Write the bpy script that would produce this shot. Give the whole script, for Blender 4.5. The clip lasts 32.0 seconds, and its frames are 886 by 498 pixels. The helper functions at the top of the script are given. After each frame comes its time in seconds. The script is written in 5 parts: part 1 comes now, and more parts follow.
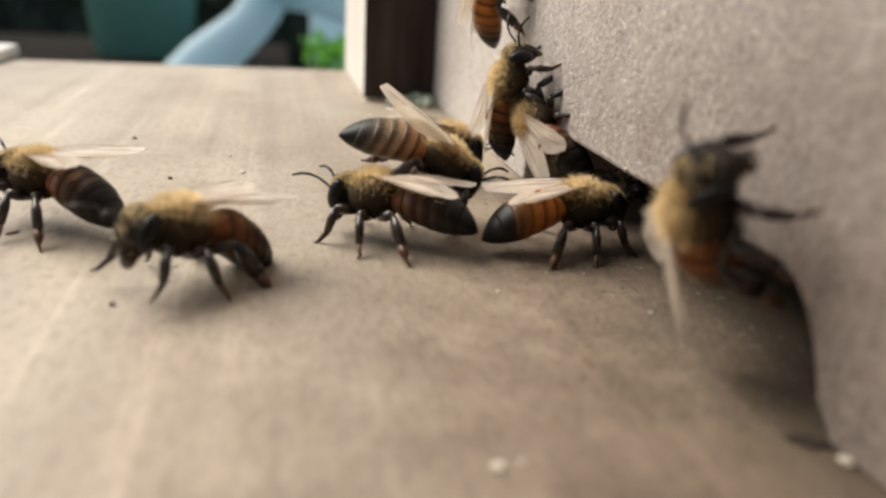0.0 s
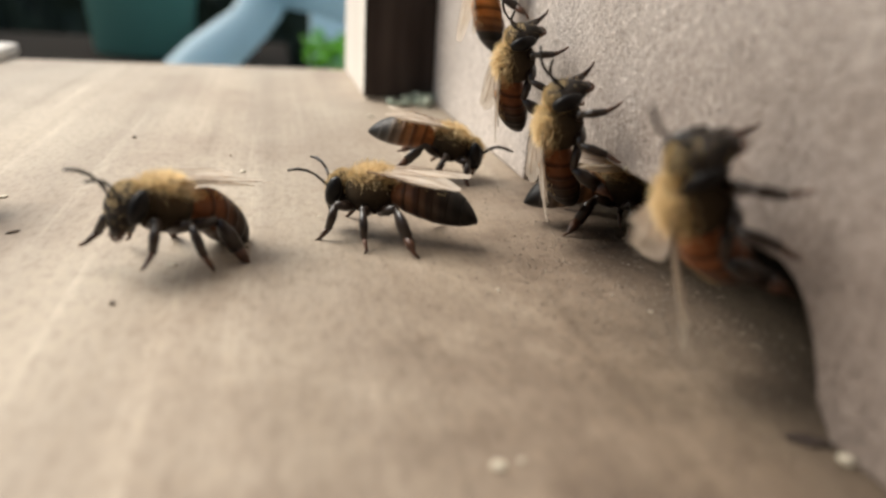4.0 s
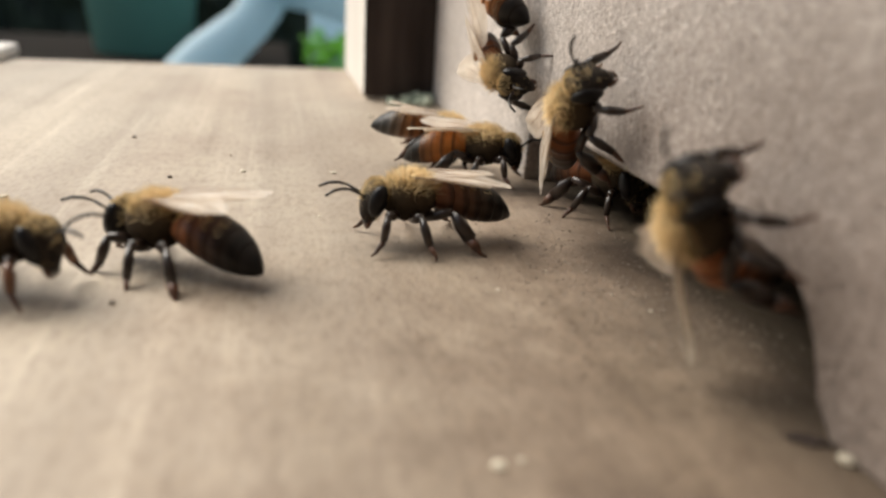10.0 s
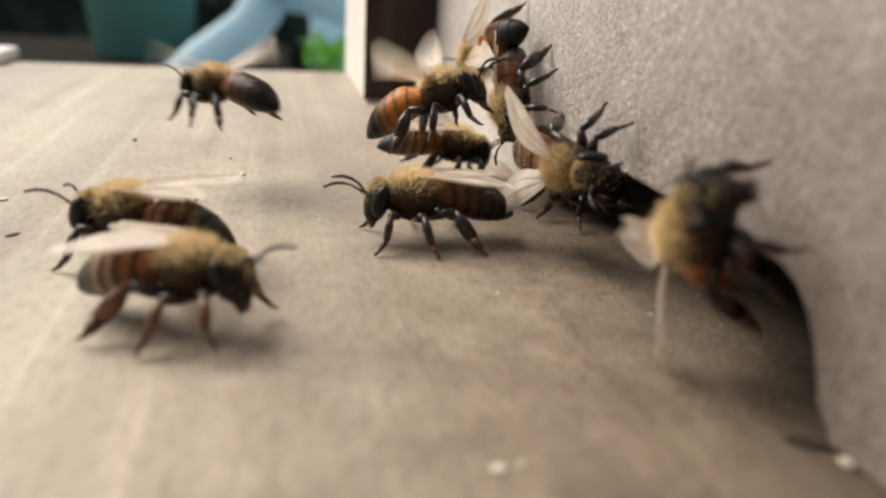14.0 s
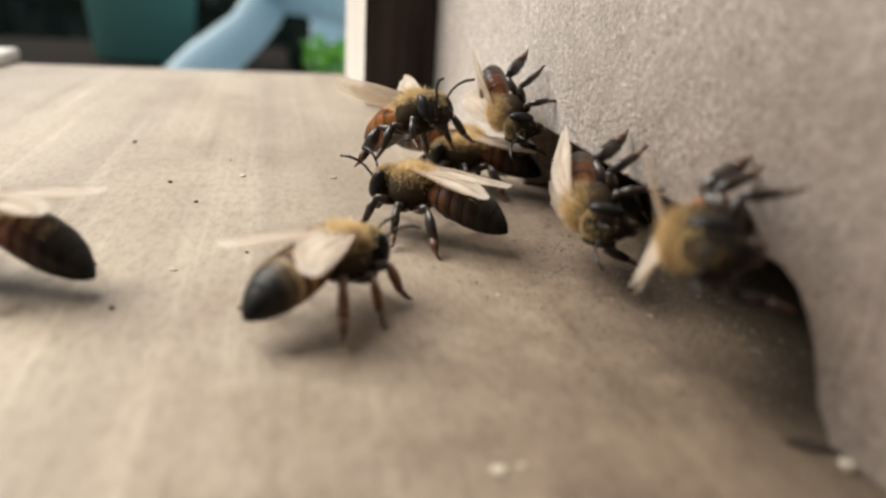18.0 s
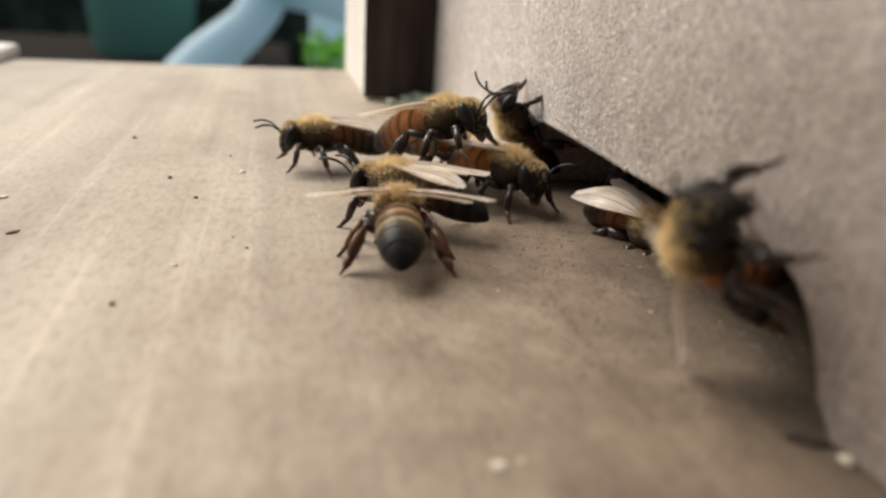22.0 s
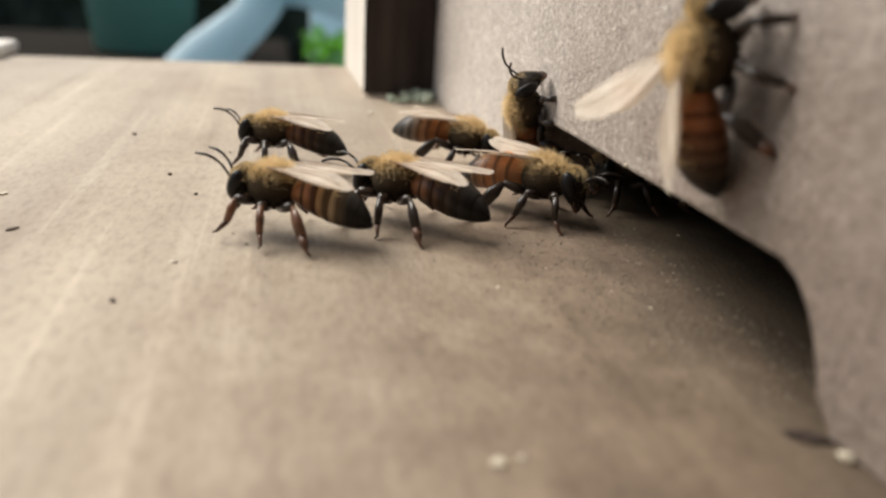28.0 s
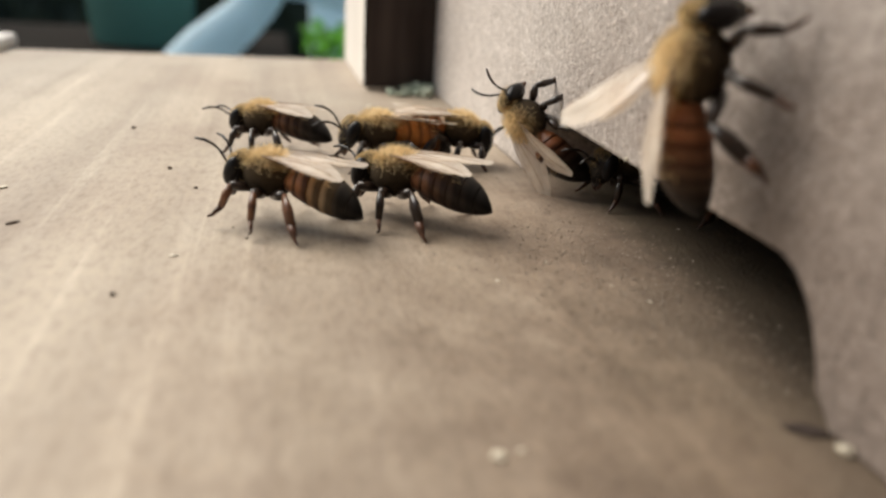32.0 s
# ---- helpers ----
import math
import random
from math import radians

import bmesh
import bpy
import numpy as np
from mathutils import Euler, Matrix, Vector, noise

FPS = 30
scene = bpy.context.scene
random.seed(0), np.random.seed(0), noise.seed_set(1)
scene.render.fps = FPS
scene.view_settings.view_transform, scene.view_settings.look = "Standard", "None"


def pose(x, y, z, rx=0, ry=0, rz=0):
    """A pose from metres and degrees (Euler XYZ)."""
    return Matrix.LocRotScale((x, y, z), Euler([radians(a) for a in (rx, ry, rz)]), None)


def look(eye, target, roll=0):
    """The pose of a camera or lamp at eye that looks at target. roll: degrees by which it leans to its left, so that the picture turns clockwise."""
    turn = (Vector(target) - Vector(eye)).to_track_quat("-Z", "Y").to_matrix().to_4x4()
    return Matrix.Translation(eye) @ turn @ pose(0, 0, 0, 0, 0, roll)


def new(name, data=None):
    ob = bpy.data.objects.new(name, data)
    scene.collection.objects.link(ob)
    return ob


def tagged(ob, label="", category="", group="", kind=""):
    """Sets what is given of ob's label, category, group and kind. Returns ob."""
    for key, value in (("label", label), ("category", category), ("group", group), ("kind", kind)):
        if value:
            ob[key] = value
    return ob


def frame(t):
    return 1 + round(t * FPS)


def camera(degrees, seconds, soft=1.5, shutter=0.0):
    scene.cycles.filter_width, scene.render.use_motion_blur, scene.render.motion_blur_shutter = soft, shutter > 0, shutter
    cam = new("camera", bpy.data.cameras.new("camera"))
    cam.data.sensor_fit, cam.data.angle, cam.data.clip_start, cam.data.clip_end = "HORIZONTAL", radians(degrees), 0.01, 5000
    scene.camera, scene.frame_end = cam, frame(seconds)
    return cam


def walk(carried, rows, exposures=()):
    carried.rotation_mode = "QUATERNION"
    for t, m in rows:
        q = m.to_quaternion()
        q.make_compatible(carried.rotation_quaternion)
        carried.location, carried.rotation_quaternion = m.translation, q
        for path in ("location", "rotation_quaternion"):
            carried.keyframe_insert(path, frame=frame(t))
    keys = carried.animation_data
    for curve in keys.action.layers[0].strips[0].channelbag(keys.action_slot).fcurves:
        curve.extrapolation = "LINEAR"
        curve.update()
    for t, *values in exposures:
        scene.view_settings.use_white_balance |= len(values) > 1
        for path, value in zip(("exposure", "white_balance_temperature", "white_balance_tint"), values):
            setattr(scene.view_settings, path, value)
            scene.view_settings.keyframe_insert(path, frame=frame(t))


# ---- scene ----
EXPOSURE = 0.0
SKY_STRENGTH = 0.1
SUN_STRENGTH = 5.1
cam = camera(62.0, 32.0, soft=2.4, shutter=0.5)
cam.data.dof.use_dof = True
cam.data.dof.focus_distance = 0.071
cam.data.dof.aperture_fstop = 23.0
walk(cam, [
    (0, pose(0, 0, 0.0220, 69.649, -3.376, -12.127)),
    (0.5, pose(0, 0, 0.0220, 69.693, -3.376, -12.127)),
    (1, pose(0, 0, 0.0220, 69.759, -3.376, -12.127)),
    (2, pose(0, 0, 0.0220, 69.759, -3.376, -12.127)),
    (2.5, pose(0, 0, 0.0220, 69.759, -3.376, -12.127)),
    (3, pose(0, 0, 0.0220, 69.649, -3.376, -12.127)),
    (3.5, pose(0, 0, 0.0220, 69.627, -3.376, -12.127)),
    (5.5, pose(0, 0, 0.0220, 69.363, -3.376, -12.127)),
    (6, pose(0, 0, 0.0220, 69.341, -3.376, -12.127)),
    (7, pose(0, 0, 0.0220, 69.254, -3.376, -12.127)),
    (7.5, pose(0, 0, 0.0220, 69.298, -3.376, -12.127)),
    (8, pose(0, 0, 0.0220, 69.429, -3.376, -12.127)),
    (9, pose(0, 0, 0.0220, 69.473, -3.376, -12.127)),
    (10, pose(0, 0, 0.0220, 69.561, -3.376, -12.127)),
    (11, pose(0, 0, 0.0220, 69.605, -3.376, -12.127)),
    (12, pose(0, 0, 0.0220, 69.605, -3.376, -12.127)),
    (13, pose(0, 0, 0.0220, 69.759, -3.376, -12.127)),
    (13.5, pose(0, 0, 0.0220, 69.693, -3.376, -12.127)),
    (14, pose(0, 0, 0.0220, 69.803, -3.376, -12.127)),
    (14.5, pose(0, 0, 0.0220, 69.846, -3.376, -12.127)),
    (16.5, pose(0, 0, 0.0220, 69.868, -3.376, -12.127)),
    (17, pose(0, 0, 0.0220, 69.890, -3.376, -12.127)),
    (18, pose(0, 0, 0.0220, 69.934, -3.376, -12.127)),
    (19, pose(0, 0, 0.0220, 69.825, -3.376, -12.127)),
    (20, pose(0, 0, 0.0220, 69.737, -3.376, -12.127)),
    (21, pose(0, 0, 0.0220, 69.671, -3.376, -12.127)),
    (22, pose(0, 0, 0.0220, 69.605, -3.376, -12.127)),
    (23, pose(0, 0, 0.0220, 69.605, -3.376, -12.127)),
    (23.5, pose(0, 0, 0.0220, 69.539, -3.376, -12.127)),
    (24, pose(0, 0, 0.0220, 69.605, -3.376, -12.127)),
    (25, pose(0, 0, 0.0220, 69.649, -3.376, -12.127)),
    (25.5, pose(0, 0, 0.0220, 69.649, -3.376, -12.127)),
    (27.5, pose(0, 0, 0.0220, 69.429, -3.376, -12.127)),
    (28, pose(0, 0, 0.0220, 69.341, -3.376, -12.127)),
    (28.5, pose(0, 0, 0.0220, 69.276, -3.376, -12.127)),
    (29, pose(0, 0, 0.0220, 69.166, -3.376, -12.127)),
    (30, pose(0, 0, 0.0220, 69.056, -3.376, -12.127)),
    (31, pose(0, 0, 0.0220, 68.946, -3.376, -12.127)),
    (32, pose(0, 0, 0.0220, 68.858, -3.376, -12.127)),
], exposures=[(0, EXPOSURE), (15, EXPOSURE), (25, EXPOSURE - 0.06), (32, EXPOSURE - 0.06)])

MM = 0.001

# ---- light ----
world = bpy.data.worlds.new("sky")
scene.world = world
world.use_nodes = True
wn = world.node_tree.nodes
sky = wn.new("ShaderNodeTexSky")
sky.sky_type = "NISHITA"
sky.sun_disc = False
sky.sun_elevation = radians(50)
sky.sun_rotation = radians(-51)
sky.air_density, sky.dust_density, sky.ozone_density = 1.6, 3.0, 1.0
wn["Background"].inputs["Strength"].default_value = SKY_STRENGTH
world.node_tree.links.new(sky.outputs["Color"], wn["Background"].inputs["Color"])

sun = new("sun", bpy.data.lights.new("sun", "SUN"))
sun.data.energy = SUN_STRENGTH
sun.data.angle = radians(48)
sun.data.color = (1.0, 0.965, 0.89)
sun.matrix_basis = look((-0.50, 0.40, 0.77), (0, 0, 0))


# ---- materials ----
def material(name, colour, rough=0.6, metal=0.0, spec=0.5):
    m = bpy.data.materials.new(name)
    m.use_nodes = True
    b = m.node_tree.nodes["Principled BSDF"]
    b.inputs["Base Color"].default_value = (*colour, 1)
    b.inputs["Roughness"].default_value = rough
    b.inputs["Metallic"].default_value = metal
    b.inputs["Specular IOR Level"].default_value = spec
    return m, m.node_tree, b


def noise_node(tree, scale, stretch=(1, 1, 1), detail=4.0, rough=0.55, space="Object"):
    tc = tree.nodes.new("ShaderNodeTexCoord")
    mp = tree.nodes.new("ShaderNodeMapping")
    mp.inputs["Scale"].default_value = stretch
    n = tree.nodes.new("ShaderNodeTexNoise")
    n.inputs["Scale"].default_value = scale
    n.inputs["Detail"].default_value = detail
    n.inputs["Roughness"].default_value = rough
    tree.links.new(tc.outputs[space], mp.inputs["Vector"])
    tree.links.new(mp.outputs["Vector"], n.inputs["Vector"])
    return n.outputs["Fac"]


def ramp(tree, fac, stops):
    r = tree.nodes.new("ShaderNodeValToRGB")
    while len(r.color_ramp.elements) < len(stops):
        r.color_ramp.elements.new(0.5)
    for e, (p, c) in zip(r.color_ramp.elements, stops):
        e.position = p
        e.color = (*c, 1)
    tree.links.new(fac, r.inputs["Fac"])
    return r.outputs["Color"]


def blend(tree, a, b, fac, mode="MIX"):
    n = tree.nodes.new("ShaderNodeMix")
    n.data_type, n.blend_type = "RGBA", mode
    if isinstance(fac, float):
        n.inputs[0].default_value = fac
    else:
        tree.links.new(fac, n.inputs[0])
    tree.links.new(a, n.inputs[6])
    tree.links.new(b, n.inputs[7])
    return n.outputs[2]


def bump(tree, shader, fac, strength, distance):
    n = tree.nodes.new("ShaderNodeBump")
    n.inputs["Strength"].default_value = strength
    n.inputs["Distance"].default_value = distance
    tree.links.new(fac, n.inputs["Height"])
    last = shader.inputs["Normal"].links
    if last:
        tree.links.new(last[0].from_socket, n.inputs["Normal"])
    tree.links.new(n.outputs["Normal"], shader.inputs["Normal"])


def mottled(name, dark, light, scale, rough=0.6, stretch=(1, 1, 1), bump_mm=0.0, spec=0.5):
    m, t, b = material(name, light, rough, 0, spec)
    n = noise_node(t, scale, stretch)
    t.links.new(ramp(t, n, [(0.3, dark), (0.7, light)]), b.inputs["Base Color"])
    if bump_mm:
        bump(t, b, n, 0.6, bump_mm * MM)
    return m


def board_material():
    m, t, b = material("weathered_board_paint", (0.4, 0.33, 0.26), 0.6, 0, 0.45)
    grain = noise_node(t, 330, (1, 0.018, 1), 6, 0.62)
    broad = noise_node(t, 75, (1, 0.035, 1), 3, 0.5)
    fine = noise_node(t, 1500, (1, 0.4, 1), 4, 0.68)
    stain = noise_node(t, 42, (1, 0.55, 1), 4)
    c = ramp(t, grain, [(0.25, (0.30, 0.247, 0.189)), (0.42, (0.40, 0.337, 0.262)), (0.58, (0.425, 0.362, 0.286)), (0.74, (0.58, 0.508, 0.405))])
    w = ramp(t, broad, [(0.32, (0.8, 0.79, 0.79)), (0.5, (1.0, 1.0, 1.0)), (0.68, (1.16, 1.16, 1.15))])
    s = ramp(t, stain, [(0.36, (0.74, 0.70, 0.69)), (0.6, (1.0, 1.0, 1.0))])
    f = ramp(t, fine, [(0.3, (0.78, 0.75, 0.72)), (0.5, (1, 1, 1)), (0.74, (1.13, 1.12, 1.08))])
    c = blend(t, blend(t, c, w, 1.0, "MULTIPLY"), s, 1.0, "MULTIPLY")
    # trodden dirt round the entrance, ragged, with the near side's shade painted in
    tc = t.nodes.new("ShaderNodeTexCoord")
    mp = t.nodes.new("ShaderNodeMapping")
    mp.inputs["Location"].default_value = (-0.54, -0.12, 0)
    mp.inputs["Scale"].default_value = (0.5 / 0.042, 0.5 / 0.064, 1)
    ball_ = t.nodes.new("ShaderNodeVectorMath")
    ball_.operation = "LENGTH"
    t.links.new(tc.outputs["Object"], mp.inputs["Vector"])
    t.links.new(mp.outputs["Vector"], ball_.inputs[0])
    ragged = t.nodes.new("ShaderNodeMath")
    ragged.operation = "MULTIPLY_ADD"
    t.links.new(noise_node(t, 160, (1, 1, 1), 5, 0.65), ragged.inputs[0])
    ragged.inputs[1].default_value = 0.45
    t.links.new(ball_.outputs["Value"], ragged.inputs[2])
    dirt_and_shade = ramp(t, ragged.outputs[0], [(0.4, (0.275, 0.238, 0.205)), (0.52, (0.365, 0.316, 0.278)), (0.62, (0.52, 0.46, 0.415)), (0.72, (0.735, 0.685, 0.642)), (0.82, (0.9, 0.872, 0.842)), (0.94, (0.975, 0.965, 0.95))])
    c = blend(t, c, dirt_and_shade, 1.0, "MULTIPLY")
    # shade inside the hive, painted over the dark floor from just inside the entrance
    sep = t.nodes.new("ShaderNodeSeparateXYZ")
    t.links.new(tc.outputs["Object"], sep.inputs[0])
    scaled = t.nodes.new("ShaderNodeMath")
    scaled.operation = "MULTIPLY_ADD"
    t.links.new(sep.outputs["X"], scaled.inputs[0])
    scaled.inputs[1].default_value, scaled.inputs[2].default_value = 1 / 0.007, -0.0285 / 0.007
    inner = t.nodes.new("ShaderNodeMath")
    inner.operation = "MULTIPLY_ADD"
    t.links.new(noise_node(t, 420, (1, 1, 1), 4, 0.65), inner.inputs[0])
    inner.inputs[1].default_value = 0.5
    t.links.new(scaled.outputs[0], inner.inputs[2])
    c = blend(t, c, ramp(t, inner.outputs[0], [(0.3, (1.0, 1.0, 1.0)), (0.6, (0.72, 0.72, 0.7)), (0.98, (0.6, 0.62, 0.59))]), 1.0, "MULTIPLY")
    t.links.new(blend(t, c, f, 1.0, "MULTIPLY"), b.inputs["Base Color"])
    t.links.new(ramp(t, stain, [(0.3, (0.66, 0.66, 0.66)), (0.7, (0.54, 0.54, 0.54))]), b.inputs["Roughness"])
    bump(t, b, grain, 0.5, 0.12 * MM)
    bump(t, b, fine, 0.45, 0.09 * MM)
    # sandy grit trodden into the dirt
    sand = noise_node(t, 2300, (1, 1, 1), 3, 0.7)
    inv = t.nodes.new("ShaderNodeMath")
    inv.operation = "SUBTRACT"
    inv.use_clamp = True
    inv.inputs[0].default_value = 1.0
    t.links.new(ragged.outputs[0], inv.inputs[1])
    gritty = t.nodes.new("ShaderNodeMath")
    gritty.operation = "MULTIPLY"
    t.links.new(sand, gritty.inputs[0])
    t.links.new(inv.outputs[0], gritty.inputs[1])
    bump(t, b, gritty.outputs[0], 0.9, 0.5 * MM)
    return m


def wall_material():
    m, t, b = material("gritty_hive_paint", (0.36, 0.31, 0.28), 0.5, 0, 0.7)
    grit = noise_node(t, 2050, (1, 1, 1), 4, 0.7)
    patch = noise_node(t, 95, (1, 0.7, 1), 4)
    c = ramp(t, grit, [(0.3, (0.25, 0.22, 0.195)), (0.44, (0.56, 0.51, 0.465)), (0.57, (0.66, 0.61, 0.565)), (0.66, (0.95, 0.9, 0.84))])
    p = ramp(t, patch, [(0.3, (0.84, 0.81, 0.8)), (0.65, (1.03, 1.0, 0.99))])
    c = blend(t, c, p, 1.0, "MULTIPLY")
    # brown soiling round the near end of the entrance, with near-side shade painted in
    tc = t.nodes.new("ShaderNodeTexCoord")
    mp = t.nodes.new("ShaderNodeMapping")
    mp.inputs["Location"].default_value = (0, -0.24, -0.05)
    mp.inputs["Scale"].default_value = (0, 0.5 / 0.048, 0.5 / 0.034)
    far = t.nodes.new("ShaderNodeVectorMath")
    far.operation = "LENGTH"
    t.links.new(tc.outputs["Object"], mp.inputs["Vector"])
    t.links.new(mp.outputs["Vector"], far.inputs[0])
    ragged = t.nodes.new("ShaderNodeMath")
    ragged.operation = "MULTIPLY_ADD"
    t.links.new(noise_node(t, 130, (1, 1, 1), 5, 0.65), ragged.inputs[0])
    ragged.inputs[1].default_value = 0.5
    t.links.new(far.outputs["Value"], ragged.inputs[2])
    c = blend(t, c, ramp(t, ragged.outputs[0], [(0.4, (0.4, 0.352, 0.322)), (0.95, (1.0, 1.0, 1.0))]), 1.0, "MULTIPLY")
    t.links.new(c, b.inputs["Base Color"])
    bump(t, b, noise_node(t, 800, (1, 1, 1), 3, 0.6), 0.2, 0.2 * MM)
    bump(t, b, grit, 0.9, 0.28 * MM)
    return m


def wing_material():
    m, t, b = material("wing_membrane", (0.62, 0.5, 0.35), 0.2, 0, 0.9)
    n = noise_node(t, 500)
    t.links.new(ramp(t, n, [(0.3, (0.88, 0.74, 0.62)), (0.7, (0.98, 0.91, 0.82))]), b.inputs["Base Color"])
    t.links.new(ramp(t, noise_node(t, 260, (1, 2.2, 1), 3), [(0.3, (0.3, 0.3, 0.3)), (0.7, (0.58, 0.58, 0.58))]), b.inputs["Alpha"])
    tr = t.nodes.new("ShaderNodeBsdfTranslucent")
    tr.inputs["Color"].default_value = (0.92, 0.84, 0.7, 1)
    mx = t.nodes.new("ShaderNodeMixShader")
    mx.inputs[0].default_value = 0.22
    out = t.nodes["Material Output"]
    t.links.new(b.outputs[0], mx.inputs[1])
    t.links.new(tr.outputs[0], mx.inputs[2])
    t.links.new(mx.outputs[0], out.inputs["Surface"])
    return m


def fur_material(name, dark, light, through_light=0.45):
    m, t, b = material(name, light, 0.6, 0, 0.3)
    n = noise_node(t, 900)
    col = ramp(t, n, [(0.3, dark), (0.7, light)])
    t.links.new(col, b.inputs["Base Color"])
    tr = t.nodes.new("ShaderNodeBsdfTranslucent")
    t.links.new(col, tr.inputs["Color"])
    mx = t.nodes.new("ShaderNodeMixShader")
    mx.inputs[0].default_value = through_light
    t.links.new(b.outputs[0], mx.inputs[1])
    t.links.new(tr.outputs[0], mx.inputs[2])
    t.links.new(mx.outputs[0], t.nodes["Material Output"].inputs["Surface"])
    return m


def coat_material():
    """Close fur of the thorax: lit back and shaded flanks are put into its colour."""
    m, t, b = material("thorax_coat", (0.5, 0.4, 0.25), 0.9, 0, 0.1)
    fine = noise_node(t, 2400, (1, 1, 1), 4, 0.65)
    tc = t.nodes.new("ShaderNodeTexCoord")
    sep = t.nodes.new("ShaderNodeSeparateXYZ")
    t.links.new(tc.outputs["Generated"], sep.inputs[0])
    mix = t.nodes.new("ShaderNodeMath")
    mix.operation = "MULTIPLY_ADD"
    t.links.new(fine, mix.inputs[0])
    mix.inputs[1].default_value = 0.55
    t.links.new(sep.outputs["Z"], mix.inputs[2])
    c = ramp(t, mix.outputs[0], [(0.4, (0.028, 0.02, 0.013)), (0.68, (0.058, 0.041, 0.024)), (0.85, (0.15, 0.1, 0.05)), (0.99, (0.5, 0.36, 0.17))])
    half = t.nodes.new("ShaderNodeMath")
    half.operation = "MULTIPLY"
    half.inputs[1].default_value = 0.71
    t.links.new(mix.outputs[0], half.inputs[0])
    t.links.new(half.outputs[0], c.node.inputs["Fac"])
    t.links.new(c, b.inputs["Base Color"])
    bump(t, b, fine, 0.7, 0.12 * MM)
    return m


BOARD = board_material()
WALL = wall_material()
DARK_WOOD = mottled("near_black_wood", (0.026, 0.018, 0.015), (0.06, 0.044, 0.037), 300, 0.8, (1, 1, 0.1), 0.05, 0.2)
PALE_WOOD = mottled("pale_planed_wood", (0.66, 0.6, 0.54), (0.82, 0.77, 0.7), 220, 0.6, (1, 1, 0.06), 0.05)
# the darkness inside the hive is put into this near-black wood colour
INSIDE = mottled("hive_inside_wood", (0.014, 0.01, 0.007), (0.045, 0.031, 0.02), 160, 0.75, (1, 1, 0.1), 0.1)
WING = wing_material()
VEIN = mottled("wing_vein", (0.09, 0.04, 0.015), (0.2, 0.1, 0.04), 900, 0.4)
CUTICLE = mottled("black_brown_cuticle", (0.007, 0.005, 0.004), (0.024, 0.014, 0.009), 1400, 0.4, (1, 1, 1), 0.02, 0.4)
EYE = mottled("compound_eye_gloss", (0.004, 0.003, 0.003), (0.01, 0.008, 0.008), 6000, 0.36, (1, 1, 1), 0.01, 0.25)


def tergite_material(name, front, band, start, gloss):
    """One ring of the abdomen: its front in one colour, fading into a darker band towards the rear edge."""
    m, t, b = material(name, front, gloss, 0, 0.22)
    tc = t.nodes.new("ShaderNodeTexCoord")
    sep = t.nodes.new("ShaderNodeSeparateXYZ")
    t.links.new(tc.outputs["Generated"], sep.inputs[0])
    mix = t.nodes.new("ShaderNodeMath")
    mix.operation = "MULTIPLY_ADD"
    speck = noise_node(t, 1100, (1, 1, 1), 4, 0.6)
    t.links.new(speck, mix.inputs[0])
    mix.inputs[1].default_value = 0.22
    t.links.new(sep.outputs["X"], mix.inputs[2])
    edge = tuple(c * 0.75 + d * 0.25 for c, d in zip(band, front))
    c = ramp(t, mix.outputs[0], [(0.1, edge), (0.2, band), (max(0.3, start), band), (min(0.98, start + 0.22), front), (1.0, tuple(min(1, k * 1.15) for k in front))])
    mott = ramp(t, noise_node(t, 420, (1, 1, 1), 3), [(0.3, (0.72, 0.7, 0.68)), (0.7, (1.1, 1.1, 1.1))])
    t.links.new(blend(t, c, mott, 1.0, "MULTIPLY"), b.inputs["Base Color"])
    bump(t, b, speck, 0.5, 0.02 * MM)
    return m


BLACK = (0.011, 0.009, 0.008)
